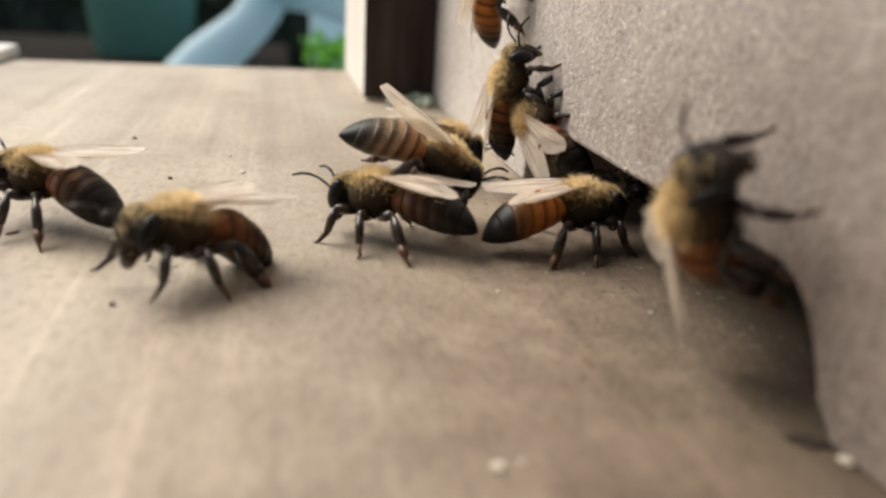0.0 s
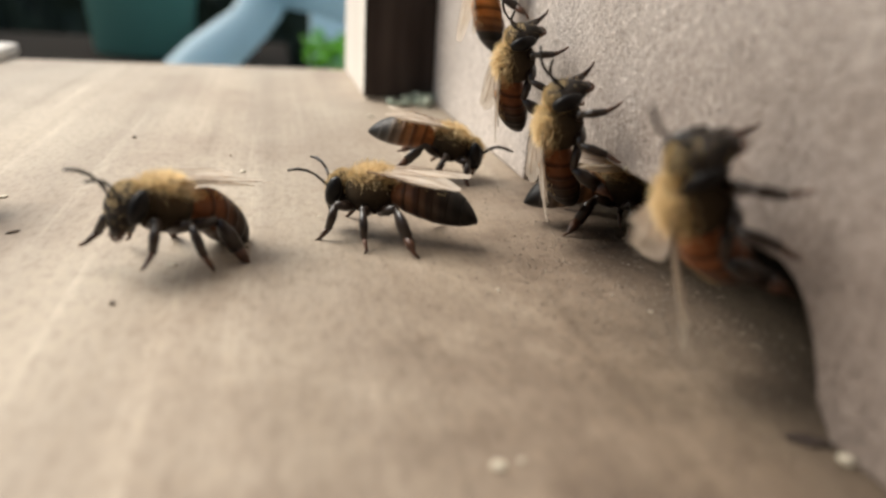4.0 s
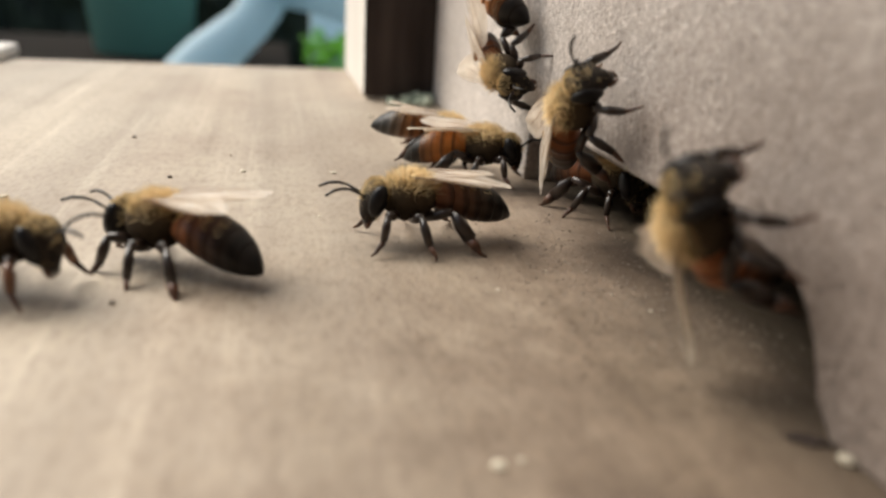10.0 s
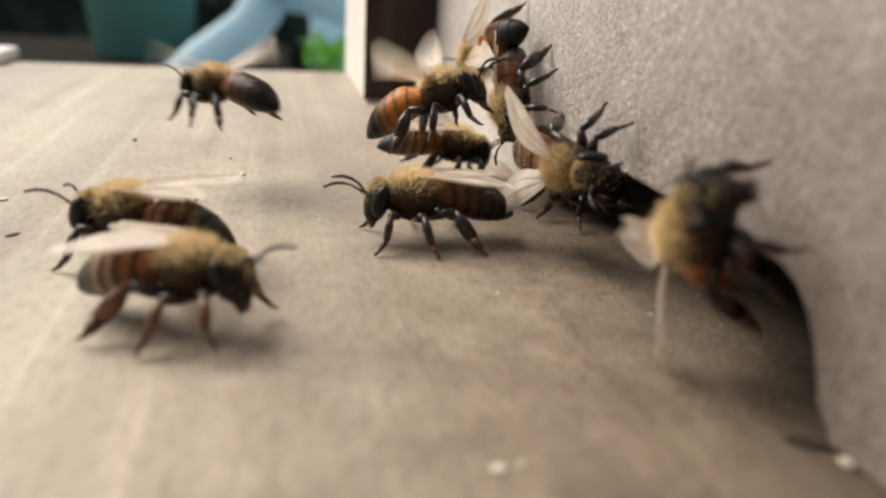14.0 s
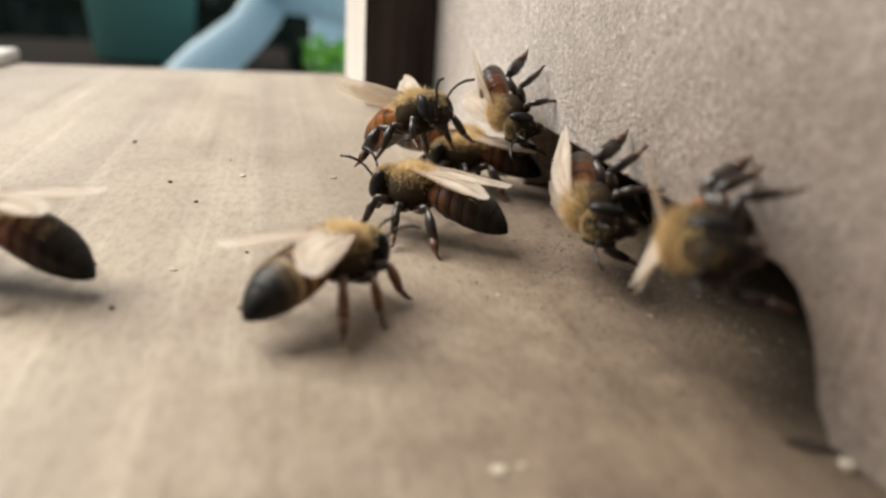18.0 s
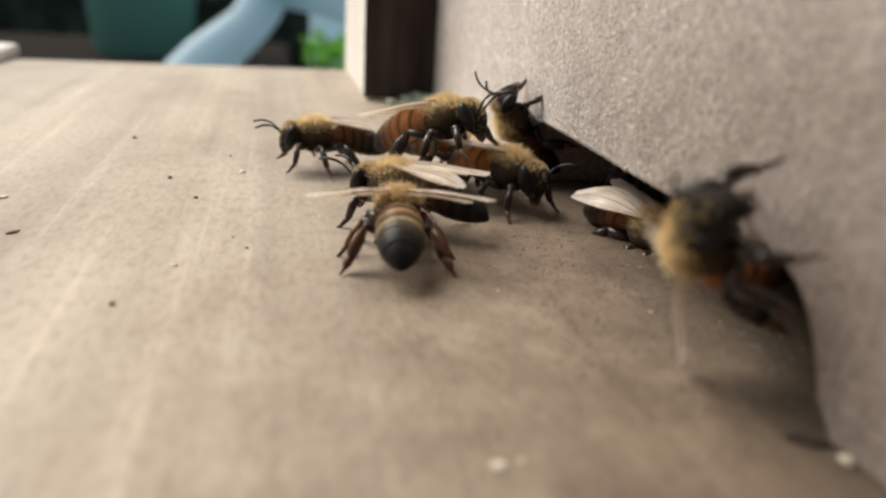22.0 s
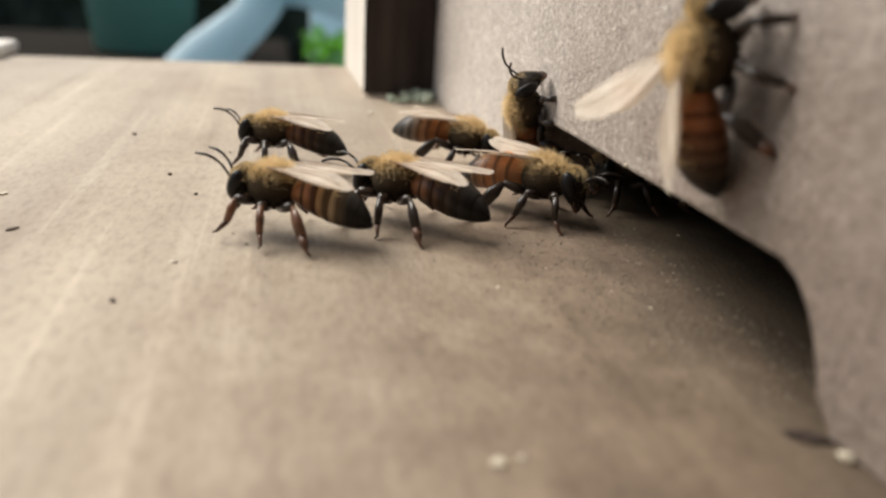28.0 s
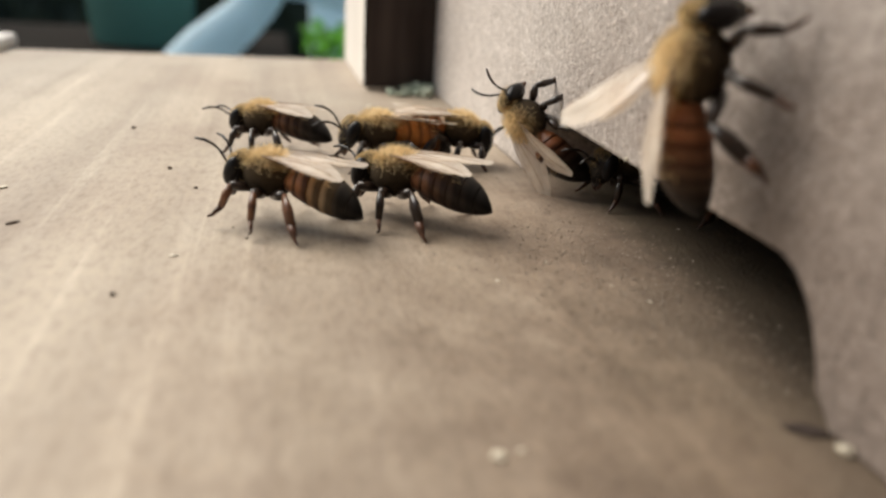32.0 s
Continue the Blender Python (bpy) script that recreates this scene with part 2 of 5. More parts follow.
# front colour of the six rings, where on each ring the dark band ends, and how dark it is
TONES = {
    "dark": ([(0.17, 0.068, 0.03), (0.13, 0.055, 0.026), (0.085, 0.044, 0.025), (0.045, 0.028, 0.019), (0.02, 0.015, 0.012), BLACK], [0.3, 0.4, 0.45, 0.5, 0.5, 0.5], 0.34),
    "mid": ([(0.22, 0.078, 0.03), (0.165, 0.058, 0.023), (0.09, 0.038, 0.019), (0.04, 0.022, 0.014), (0.018, 0.013, 0.01), BLACK], [0.2, 0.35, 0.4, 0.45, 0.5, 0.5], 0.36),
    "tan": ([(0.33, 0.135, 0.055), (0.27, 0.11, 0.045), (0.36, 0.215, 0.105), (0.34, 0.245, 0.145), (0.055, 0.045, 0.035), BLACK], [0.25, 0.4, 0.45, 0.5, 0.62, 0.5], 0.24),
    "pale": ([(0.42, 0.19, 0.09), (0.46, 0.25, 0.14), (0.42, 0.27, 0.17), (0.3, 0.21, 0.14), (0.13, 0.1, 0.08), BLACK], [0.25, 0.4, 0.45, 0.5, 0.6, 0.5], 0.3),
    "bright": ([(0.52, 0.19, 0.045), (0.5, 0.18, 0.04), (0.42, 0.15, 0.035), (0.2, 0.08, 0.024), (0.02, 0.014, 0.01), BLACK], [0.2, 0.3, 0.32, 0.5, 0.6, 0.5], 0.42),
    "salmon": ([(0.6, 0.27, 0.12), (0.6, 0.26, 0.11), (0.5, 0.21, 0.085), (0.22, 0.1, 0.04), (0.03, 0.02, 0.015), BLACK], [0.2, 0.3, 0.35, 0.5, 0.6, 0.5], 0.4),
    "grey": ([(0.34, 0.13, 0.045), (0.3, 0.115, 0.04), (0.3, 0.14, 0.06), (0.17, 0.12, 0.085), (0.11, 0.1, 0.09), (0.035, 0.033, 0.032)], [0.25, 0.35, 0.4, 0.5, 0.6, 0.5], 0.45),
    "russet": ([(0.34, 0.13, 0.055), (0.3, 0.115, 0.05), (0.2, 0.09, 0.045), (0.11, 0.06, 0.035), (0.05, 0.032, 0.022), BLACK], [0.2, 0.35, 0.4, 0.5, 0.55, 0.5], 0.42),
}
TERGITES = {tone: [tergite_material(tone + "_tergite", f, tuple(c * dim for c in f), st, 0.38 if i < 4 else 0.44) for i, (f, st) in enumerate(zip(fronts, starts))] for tone, (fronts, starts, dim) in TONES.items()}
STERNITE = mottled("dull_belly_plate", (0.03, 0.017, 0.01), (0.085, 0.05, 0.028), 900, 0.5)
LEG = mottled("dark_leg_cuticle", (0.01, 0.007, 0.006), (0.035, 0.02, 0.013), 1200, 0.28)
AMBER_LEG = mottled("amber_leg_cuticle", (0.05, 0.02, 0.01), (0.2, 0.085, 0.038), 1200, 0.3)
TARSUS = mottled("reddish_tarsus", (0.03, 0.014, 0.008), (0.12, 0.048, 0.022), 1200, 0.42)
FUR = fur_material("tawny_fur", (0.6, 0.43, 0.2), (0.9, 0.72, 0.44), 0.55)
PALE_FUR = fur_material("pale_fur", (0.62, 0.44, 0.2), (0.9, 0.72, 0.42), 0.55)
GLOW_FUR = fur_material("long_pale_fur", (0.74, 0.54, 0.26), (0.95, 0.78, 0.5), 0.7)
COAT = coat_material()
FACE = mottled("grey_face_down", (0.008, 0.006, 0.005), (0.03, 0.022, 0.016), 1800, 0.7, (1, 1, 1), 0.03, 0.15)
CRUMB = mottled("pale_wax_crumb", (0.46, 0.4, 0.3), (0.68, 0.62, 0.5), 900, 0.6)
GRIT = mottled("dark_grit", (0.085, 0.063, 0.046), (0.18, 0.135, 0.1), 900, 0.8)
SAND = mottled("brown_sand", (0.17, 0.135, 0.1), (0.34, 0.28, 0.215), 900, 0.7)
LICHEN = mottled("grey_green_lichen", (0.2, 0.25, 0.18), (0.48, 0.52, 0.42), 600, 0.9)
# soil and hedge: the garden's shade is part of these near-black colours
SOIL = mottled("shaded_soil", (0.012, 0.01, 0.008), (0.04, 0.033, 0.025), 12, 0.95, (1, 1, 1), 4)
HEDGE = mottled("shaded_hedge_leaf", (0.008, 0.014, 0.008), (0.03, 0.045, 0.025), 8, 0.8)
LEAF = fur_material("sunlit_leaf", (0.1, 0.34, 0.03), (0.2, 0.5, 0.06))
BUCKET = fur_material("sea_green_plastic", (0.17, 0.38, 0.34), (0.26, 0.5, 0.45), 0.25)
CHAIR = fur_material("pale_blue_plastic", (0.7, 0.84, 0.9), (0.78, 0.92, 0.98))
# the bench's shade is put into its near-black wood colour
BENCH = mottled("shaded_bench_wood", (0.008, 0.006, 0.005), (0.02, 0.016, 0.012), 30, 0.97, (0.1, 1, 1), 0.5, 0.05)


# ---- mesh helpers (coordinates in millimetres) ----
def mesh(name, verts, faces, mats, which=None, smooth=True):
    me = bpy.data.meshes.new(name)
    me.from_pydata([(x * MM, y * MM, z * MM) for x, y, z in verts], [], faces)
    for m in mats if isinstance(mats, (list, tuple)) else [mats]:
        me.materials.append(m)
    if which is not None:
        me.polygons.foreach_set("material_index", which)
    me.polygons.foreach_set("use_smooth", [smooth] * len(me.polygons))
    me.update()
    return me


def part(name, me, parent, label="", at=(0, 0, 0)):
    ob = new(name, me)
    ob.parent = parent
    ob.location = [c * MM for c in at]
    return tagged(ob, label)


def rings(loops):
    """Skin closed loops of equal length into a capped tube."""
    n = len(loops[0])
    verts = [p for lp in loops for p in lp]
    faces = []
    for i in range(len(loops) - 1):
        for j in range(n):
            k = (j + 1) % n
            faces.append((i * n + j, i * n + k, (i + 1) * n + k, (i + 1) * n + j))
    faces.append(tuple(range(n - 1, -1, -1)))
    faces.append(tuple((len(loops) - 1) * n + j for j in range(n)))
    return verts, faces


def tube(points, radii, n=8, flat=1.0):
    pts = [Vector(p) for p in points]
    loops = []
    side = None
    for i, p in enumerate(pts):
        d = (pts[min(i + 1, len(pts) - 1)] - pts[max(i - 1, 0)]).normalized()
        if side is None:
            side = d.cross(Vector((0, 0, 1)))
            if side.length < 1e-3:
                side = d.cross(Vector((0, 1, 0)))
        side = (side - d * side.dot(d)).normalized()
        up = side.cross(d)
        loops.append([tuple(p + side * (radii[i] * flat * math.cos(a)) + up * (radii[i] * math.sin(a))) for a in [2 * math.pi * j / n for j in range(n)]])
    return rings(loops)


def ball(centre, radii, nu=20, nv=14, tilt=0.0, squash=None):
    c = Vector(centre)
    turn = Matrix.Rotation(tilt, 3, "Y")
    loops = []
    for i in range(nv + 1):
        a = math.pi * (0.02 + 0.96 * i / nv)
        lp = []
        for j in range(nu):
            b = 2 * math.pi * j / nu
            v = Vector((math.cos(a), math.sin(a) * math.cos(b), math.sin(a) * math.sin(b)))
            if squash:
                v = squash(v)
            lp.append(tuple(c + turn @ Vector((v.x * radii[0], v.y * radii[1], v.z * radii[2]))))
        loops.append(lp)
    return rings(loops)


def joined(*pieces):
    verts, faces = [], []
    for v, f in pieces:
        k = len(verts)
        verts += list(v)
        faces += [tuple(i + k for i in q) for q in f]
    return verts, faces


def hairs(name, centre, radii, count, length, width, mat, rng, keep=None, lean=(-0.35, 0, -0.1), tilt=0.0):
    """Short tapered hairs standing on an ellipsoid."""
    v = rng.normal(size=(count * 2, 3))
    v /= np.linalg.norm(v, axis=1)[:, None]
    if keep is not None:
        v = v[keep(v)]
    v = v[:count]
    n = len(v)
    r = np.array(radii)
    base = v * r * 0.97
    nor = v / r
    nor /= np.linalg.norm(nor, axis=1)[:, None]
    d = nor + np.array(lean) + rng.normal(size=(n, 3)) * 0.28
    d /= np.linalg.norm(d, axis=1)[:, None]
    ln = length * (0.55 + 0.6 * rng.random((n, 1)))
    s = np.cross(d, rng.normal(size=(n, 3)))
    s /= np.linalg.norm(s, axis=1)[:, None]
    pts = np.stack([base - s * width, base + s * width, base + d * ln * 0.6 + s * width * 0.6 + np.array([0, 0, -0.03]), base + d * ln + np.array([-0.06, 0, -0.08]) * ln], 1).reshape(-1, 3)
    if tilt:
        pts = pts @ np.array(Matrix.Rotation(tilt, 3, "Y")).T
    pts = pts + np.array(centre)
    faces = [(4 * i, 4 * i + 1, 4 * i + 2, 4 * i + 3) for i in range(n)]
    me = mesh(name, pts.tolist(), faces, mat)
    return me


def box(lo, hi, bevel=0.3):
    """A bevelled block as a bmesh, then plain lists."""
    bm = bmesh.new()
    bmesh.ops.create_cube(bm, size=1)
    for v in bm.verts:
        v.co = [lo[i] + (v.co[i] + 0.5) * (hi[i] - lo[i]) for i in range(3)]
    bmesh.ops.bevel(bm, geom=bm.edges[:], offset=bevel, segments=2, affect="EDGES", profile=0.6)
    out = [tuple(v.co) for v in bm.verts], [tuple(v.index for v in f.verts) for f in bm.faces]
    bm.free()
    return out


# ---- the hive: landing board, front wall, cleat, inside ----
WX = 28.05          # plane of the front wall
BACK = 176.3        # far edge of the board
CLEAT = 134.0       # near face of the cleat


def structure(name, verts_faces, mat, label, category, smooth=False):
    ob = new(name, mesh(name, *verts_faces, mat, smooth=smooth))
    return tagged(ob, label, category, kind="structure")


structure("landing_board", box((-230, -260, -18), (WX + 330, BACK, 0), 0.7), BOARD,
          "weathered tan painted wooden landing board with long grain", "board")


def front_wall():
    """The hive's front: a slab with the entrance slot cut from its lower edge."""
    far, near, top = 79.5, 29.1, 7.6
    path = [(-300, 0.0), (27.6, 0.0), (28.0, 0.5)]
    path += [(near + 0.1, 1.6), (near + 0.75, 3.2), (near + 1.45, 4.6), (near + 2.5, 6.0), (near + 3.7, 7.05), (near + 5.2, 7.6), (near + 7.5, top)]
    path += [(45, top + 0.05), (56, top - 0.04), (68, top + 0.06), (far - 4, top), (far - 1.6, top - 0.5), (far - 0.5, top - 1.6), (far, top - 3.5), (far + 0.1, 1.5), (far + 0.4, 0.0)]
    path += [(BACK, 0.0), (BACK, 124.0), (-300, 124.0)]
    bm = bmesh.new()
    face = bm.faces.new([bm.verts.new((WX, y, z + 0.02)) for y, z in path])
    bmesh.ops.recalc_face_normals(bm, faces=[face])
    more = bmesh.ops.extrude_face_region(bm, geom=[face])
    bmesh.ops.translate(bm, verts=[g for g in more["geom"] if isinstance(g, bmesh.types.BMVert)], vec=(18, 0, 0))
    rim = [e for e in bm.edges if all(abs(v.co.x - WX) < 1e-4 for v in e.verts)]
    bmesh.ops.bevel(bm, geom=rim, offset=0.35, segments=2, affect="EDGES", profile=0.5)
    bmesh.ops.recalc_face_normals(bm, faces=bm.faces[:])
    bmesh.ops.triangulate(bm, faces=bm.faces[:])
    out = [tuple(v.co) for v in bm.verts], [tuple(v.index for v in f.verts) for f in bm.faces]
    bm.free()
    return out


structure("wall_front", front_wall(), WALL, "gritty taupe-painted hive front with a low rounded entrance slot", "wall")
structure("floor", box((WX + 18.2, -281, 0.02), (WX + 311, BACK - 19, 0.35), 0.15), INSIDE, "dark hive floor with the inside's shade put into its colour", "floor")
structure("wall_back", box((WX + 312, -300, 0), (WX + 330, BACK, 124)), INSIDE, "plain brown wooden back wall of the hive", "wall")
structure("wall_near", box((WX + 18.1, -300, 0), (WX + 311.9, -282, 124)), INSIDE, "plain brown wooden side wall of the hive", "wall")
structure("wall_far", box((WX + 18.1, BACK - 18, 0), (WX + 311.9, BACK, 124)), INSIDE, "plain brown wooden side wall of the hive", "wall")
# unseen slab behind the camera, added only to block sky light
structure("light_blocking_slab", box((-85, -26, 0.05), (WX - 0.6, -15, 123), 3), DARK_WOOD, "plain dark slab added out of view to block sky light", "wall")
# the lid's overhang is out of view, added to hold back skylight
structure("ceiling", box((-6, -310, 124.1), (WX + 340, BACK + 10, 140)), INSIDE, "plain brown wooden hive lid, its unseen overhang added to block sky light", "lid")

cleat = tagged(new("corner_cleat"), "dark-ended wooden corner batten standing beside the hive front", "batten")
part("batten", mesh("batten", *box((15.7, CLEAT, 0.03), (WX - 0.05, BACK - 0.3, 124), 0.5), PALE_WOOD, smooth=False), cleat)
# end face turned from the sun: its shade deepens the dark wood colour
part("end_face", mesh("end_face", *box((15.35, CLEAT - 0.5, 0.6), (WX + 0.2, CLEAT + 0.02, 123.9), 0.2), DARK_WOOD, smooth=False), cleat, "near-black face of the batten, its shade put into the colour")

stop = tagged(new("edge_block"), "small pale wooden block at the far edge of the landing board", "block")
part("block", mesh("block", *box((-76, BACK - 8, 0.03), (-54.5, BACK + 6, 2.6), 1.0), PALE_WOOD, smooth=False), stop)


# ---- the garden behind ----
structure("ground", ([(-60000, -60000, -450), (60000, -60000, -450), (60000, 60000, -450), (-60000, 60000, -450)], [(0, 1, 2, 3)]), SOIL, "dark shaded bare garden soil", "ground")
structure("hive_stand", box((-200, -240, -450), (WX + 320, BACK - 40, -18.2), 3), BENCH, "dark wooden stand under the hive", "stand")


def hedge():
    """A clipped hedge: a rounded section along x with an uneven leafy surface."""
    rng = random.Random(12)
    loops = []
    for i in range(131):
        x = -2600 + 40 * i
        lp = []
        for k in range(22):
            a = 2 * math.pi * k / 22
            y = 2980 + 130 * max(-1, min(1, 1.5 * math.cos(a))) + rng.uniform(-26, 26)
            z = -242 + 200 * max(-1, min(1, 1.35 * math.sin(a))) + rng.uniform(-22, 22)
            lp.append((x + rng.uniform(-14, 14), y, max(z, -449.0)))
        loops.append(lp)
    return rings(loops)


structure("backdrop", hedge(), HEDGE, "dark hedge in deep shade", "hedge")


def bucket():
    ob = tagged(new("plastic_bucket"), "sea-green plastic bucket standing on a dark bench", "bucket")
    loops, n = [], 36
    for r, z in ((60, 0), (66, 3), (84, 200), (88, 202), (88, 208), (80, 206), (62, 6)):
        loops.append([(r * math.cos(2 * math.pi * j / n), r * math.sin(2 * math.pi * j / n), z) for j in range(n)])
    part("body", mesh("body", *rings(loops), BUCKET), ob)
    part("handle", mesh("handle", *tube([(86 * math.cos(a), -20 - 40 * math.sin(a), 180 - 30 * math.sin(a)) for a in [math.pi * j / 14 for j in range(15)]], [3] * 15), CHAIR), ob)
    return ob


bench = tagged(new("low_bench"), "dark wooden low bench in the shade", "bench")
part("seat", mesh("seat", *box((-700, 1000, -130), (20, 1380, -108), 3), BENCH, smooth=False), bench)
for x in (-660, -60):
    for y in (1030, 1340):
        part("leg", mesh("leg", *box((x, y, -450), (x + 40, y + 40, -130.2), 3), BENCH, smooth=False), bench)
bucket().location = (-0.181, 1.15, -0.108)


def chair():
    """A moulded garden chair: broad front legs that sweep up into the arm rests, seat and back."""
    ob = tagged(new("plastic_chair"), "pale blue moulded plastic garden chair", "chair")
    for x in (0, 520):
        part("arm", mesh("arm", *tube([(x - 210, 10, -450), (x - 180, 5, -200), (x - 96, 0, -108), (x - 74, 0, -84), (x - 47, 0, -60), (x - 28, 0, -43), (x - 15, 0, -24), (x - 2, 0, -4), (x + 20, 5, 6), (x + 60, 150, 10), (x + 60, 400, 10)], [40, 38, 32, 30, 26, 24, 25, 24, 22, 20, 20], 14, 0.5), CHAIR), ob)
        part("arm_brace", mesh("arm_brace", *tube([(x - 14, -2, 0), (x + 9, -2, -2), (x + 38, -2, -4), (x + 80, -2, -14), (x + 150, 18, -52)], [18, 22, 23, 24, 22], 12, 0.6), CHAIR), ob)
    part("seat", mesh("seat", *box((60, 60, -262), (540, 430, -238), 10), CHAIR, smooth=False), ob)
    part("backrest", mesh("backrest", *box((60, 431, -262), (540, 450, 200), 8), CHAIR, smooth=False), ob)
    for x in (90, 520):
        part("leg", mesh("leg", *tube([(x, 440, -450), (x, 440, -262)], [22, 20], 10), CHAIR), ob)
    return ob


chair().location = (0, 0.9, 0)


def shrub():
    ob = tagged(new("green_shrub"), "bright green leafy shrub in sunlight", "shrub")
    rng = random.Random(5)
    for _ in range(300):
        c = Vector((rng.uniform(-30, 30), rng.gauss(0, 30), rng.uniform(-16, 14) - 6 * rng.random()))
        a = Vector((rng.gauss(0, 1), rng.gauss(0, 1), rng.gauss(0, 0.6))).normalized()
        s = a.cross(Vector((rng.gauss(0, 1), rng.gauss(0, 1), rng.gauss(0, 1)))).normalized()
        ln = rng.uniform(8, 15)
        m = cached_leaf()
        leaf = part("leaf", m, ob)
        n = a.cross(s)
        leaf.matrix_basis = Matrix(((a.x, s.x, n.x, c.x * MM), (a.y, s.y, n.y, c.y * MM), (a.z, s.z, n.z, c.z * MM), (0, 0, 0, 1))) @ Matrix.Diagonal((ln / 20, ln / 20, ln / 20, 1))
    for i in range(5):
        x = rng.uniform(-12, 12)
        part("stem", mesh("stem", *tube([(x, 0, -400), (rng.uniform(-14, 14), 0, -200), (rng.uniform(-30, 30), rng.uniform(-40, 40), 10)], [7, 5, 2], 6), BENCH), ob)
    return ob


LEAF_MESH = []


def cached_leaf():
    if not LEAF_MESH:
        LEAF_MESH.append(mesh("leaf", [(0, 0, 0), (6, 4, 1), (13, 4.4, 1), (20, 0, -1), (13, -4.4, 1), (6, -4, 1), (6, 0, -0.6), (13, 0, -0.8)], [(0, 6, 1), (1, 6, 7, 2), (2, 7, 3), (3, 7, 4), (4, 7, 6, 5), (5, 6, 0)], LEAF))
    return LEAF_MESH[0]


shrub().location = (0.062, 0.75, -0.054)


# ---- crumbs, grit and chips ----
def chip(name, label, category, mat, x, y, r, seed, flat=0.5, z=0.0, long=1.0, group="debris on the landing board"):
    rng = random.Random(seed)
    v, f = ball((0, 0, 0), (r * long, r, r * flat), 9, 6)
    v = [(a * rng.uniform(0.8, 1.2), b * rng.uniform(0.8, 1.2), c * rng.uniform(0.8, 1.15)) for a, b, c in v]
    ob = tagged(new(name, mesh(name, v, f, mat, smooth=False)), label, category, group)
    ob.matrix_basis = pose(x * MM, y * MM, (z + r * flat * 0.9) * MM, 0, 0, rng.uniform(0, 360))
    return ob


for i, (x, y, r) in enumerate([(-11.0, 48.4, 0.22), (-11.2, 80.4, 0.24), (-7.9, 73.1, 0.2), (-17.9, 99.8, 0.3), (-3.8, 61.4, 0.11), (-2.6, 58.7, 0.14), (-5.5, 90.5, 0.16)]):
    chip("grit_grain", "tiny dark grit grain lying on the board", "grit", GRIT, x, y, r, i, 0.6)
for i, (x, y, r, g) in enumerate([(10.1, 28.05, 0.36, 1.0), (11.35, 28.35, 0.17, 1.0), (-7.9, 55.2, 0.2, 1.7), (-3.8, 83.1, 0.3, 1.8), (6.2, 82.5, 0.3, 1.2), (16.0, 48.6, 0.16, 1), (36.7, 59.0, 0.16, 1), (14.6, 117.4, 0.5, 1.3), (3.7, 66.7, 0.13, 1), (-25.2, 73.5, 0.3, 1.6), (24.5, 47.0, 0.14, 1), (21.0, 52.0, 0.12, 1), (26.2, 44.0, 0.16, 1)]):
    chip("wax_crumb", "tiny pale wax crumb lying on the board", "crumb", CRUMB, x, y, r, i + 20, 0.4, 0, g)
chip("dark_sliver", "thin brown wood splinter lying on the board", "splinter", GRIT, -21.4, 63.3, 0.16, 60, 0.7, 0, 3.6)
chip("wax_lump", "white wax lump at the foot of the hive front", "wax lump", CRUMB, 27.75, 25.9, 0.3, 61, 0.9, 0, 1.4)
chip("wax_crumb", "white wax crumb stuck on the slot's upper edge", "crumb", CRUMB, WX - 0.05, 54.5, 0.22, 62, 1.0, 7.75)

# flat dark chip stands in for the shaded gap at the wall foot
chip("dark_sliver", "near-black sliver painting the shaded gap at the hive front's foot", "splinter", DARK_WOOD, 27.1, 27.9, 0.52, 63, 0.3, 0, 2.4).rotation_euler = (0, 0, -0.5)


def lichen():
    """A loose tuft of web and lichen in the corner by the batten."""
    ob = tagged(new("lichen_tuft"), "grey-green lichen and web tuft in the corner", "lichen")
    rng = random.Random(9)
    for i in range(26):
        x, y = rng.uniform(19.5, 27.6), rng.uniform(127, 133)
        r = rng.uniform(0.5, 1.3) * (0.5 + 0.5 * (x - 19.5) / 8)
        v, f = ball((x, y, r * 0.7), (r, r, r * rng.uniform(0.6, 1.3)), 7, 5)
        v = [tuple(c + rng.uniform(-0.25, 0.25) for c in p) for p in v]
        part("clump", mesh("clump", v, f, LICHEN, smooth=False), ob)
    return ob


lichen()


def grit_field():
    """Fine sand and wax dust trodden into the dirty board before the entrance: countless grains, one mesh each for pale
    and dark.
    """
    rng = random.Random(31)
    for mat, count, label in ((SAND, 1300, "fine brown dust grains on the dirty board"), (GRIT, 450, "fine dark sand grains on the dirty board")):
        verts, faces = [], []
        while len(faces) < 8 * count:
            x, y = rng.uniform(8, 34), rng.uniform(30, 92)
            if rng.random() > math.exp(-((x - 25) / 6.5) ** 2 - ((y - 46) / 16.0) ** 2):
                continue
            r, k = rng.choice((0.06, 0.07, 0.08, 0.1, 0.14)), len(verts)
            a = rng.uniform(0, math.pi)
            for dx, dy, dz in ((1, 0, 0.3), (0, 0.8, 0.35), (-1, 0, 0.3), (0, -0.8, 0.35), (0, 0, 1.0), (0, 0, 0)):
                verts.append((x + r * (dx * math.cos(a) - dy * math.sin(a)) * rng.uniform(0.7, 1.2), y + r * (dx * math.sin(a) + dy * math.cos(a)) * rng.uniform(0.7, 1.2), 0.003 + r * dz))
            for i in range(4):
                faces += [(k + i, k + (i + 1) % 4, k + 4), (k + (i + 1) % 4, k + i, k + 5)]
        tagged(new("sand_grains", mesh("sand_grains", verts, faces, mat, smooth=False)), label, "sand", kind="stuff")


grit_field()


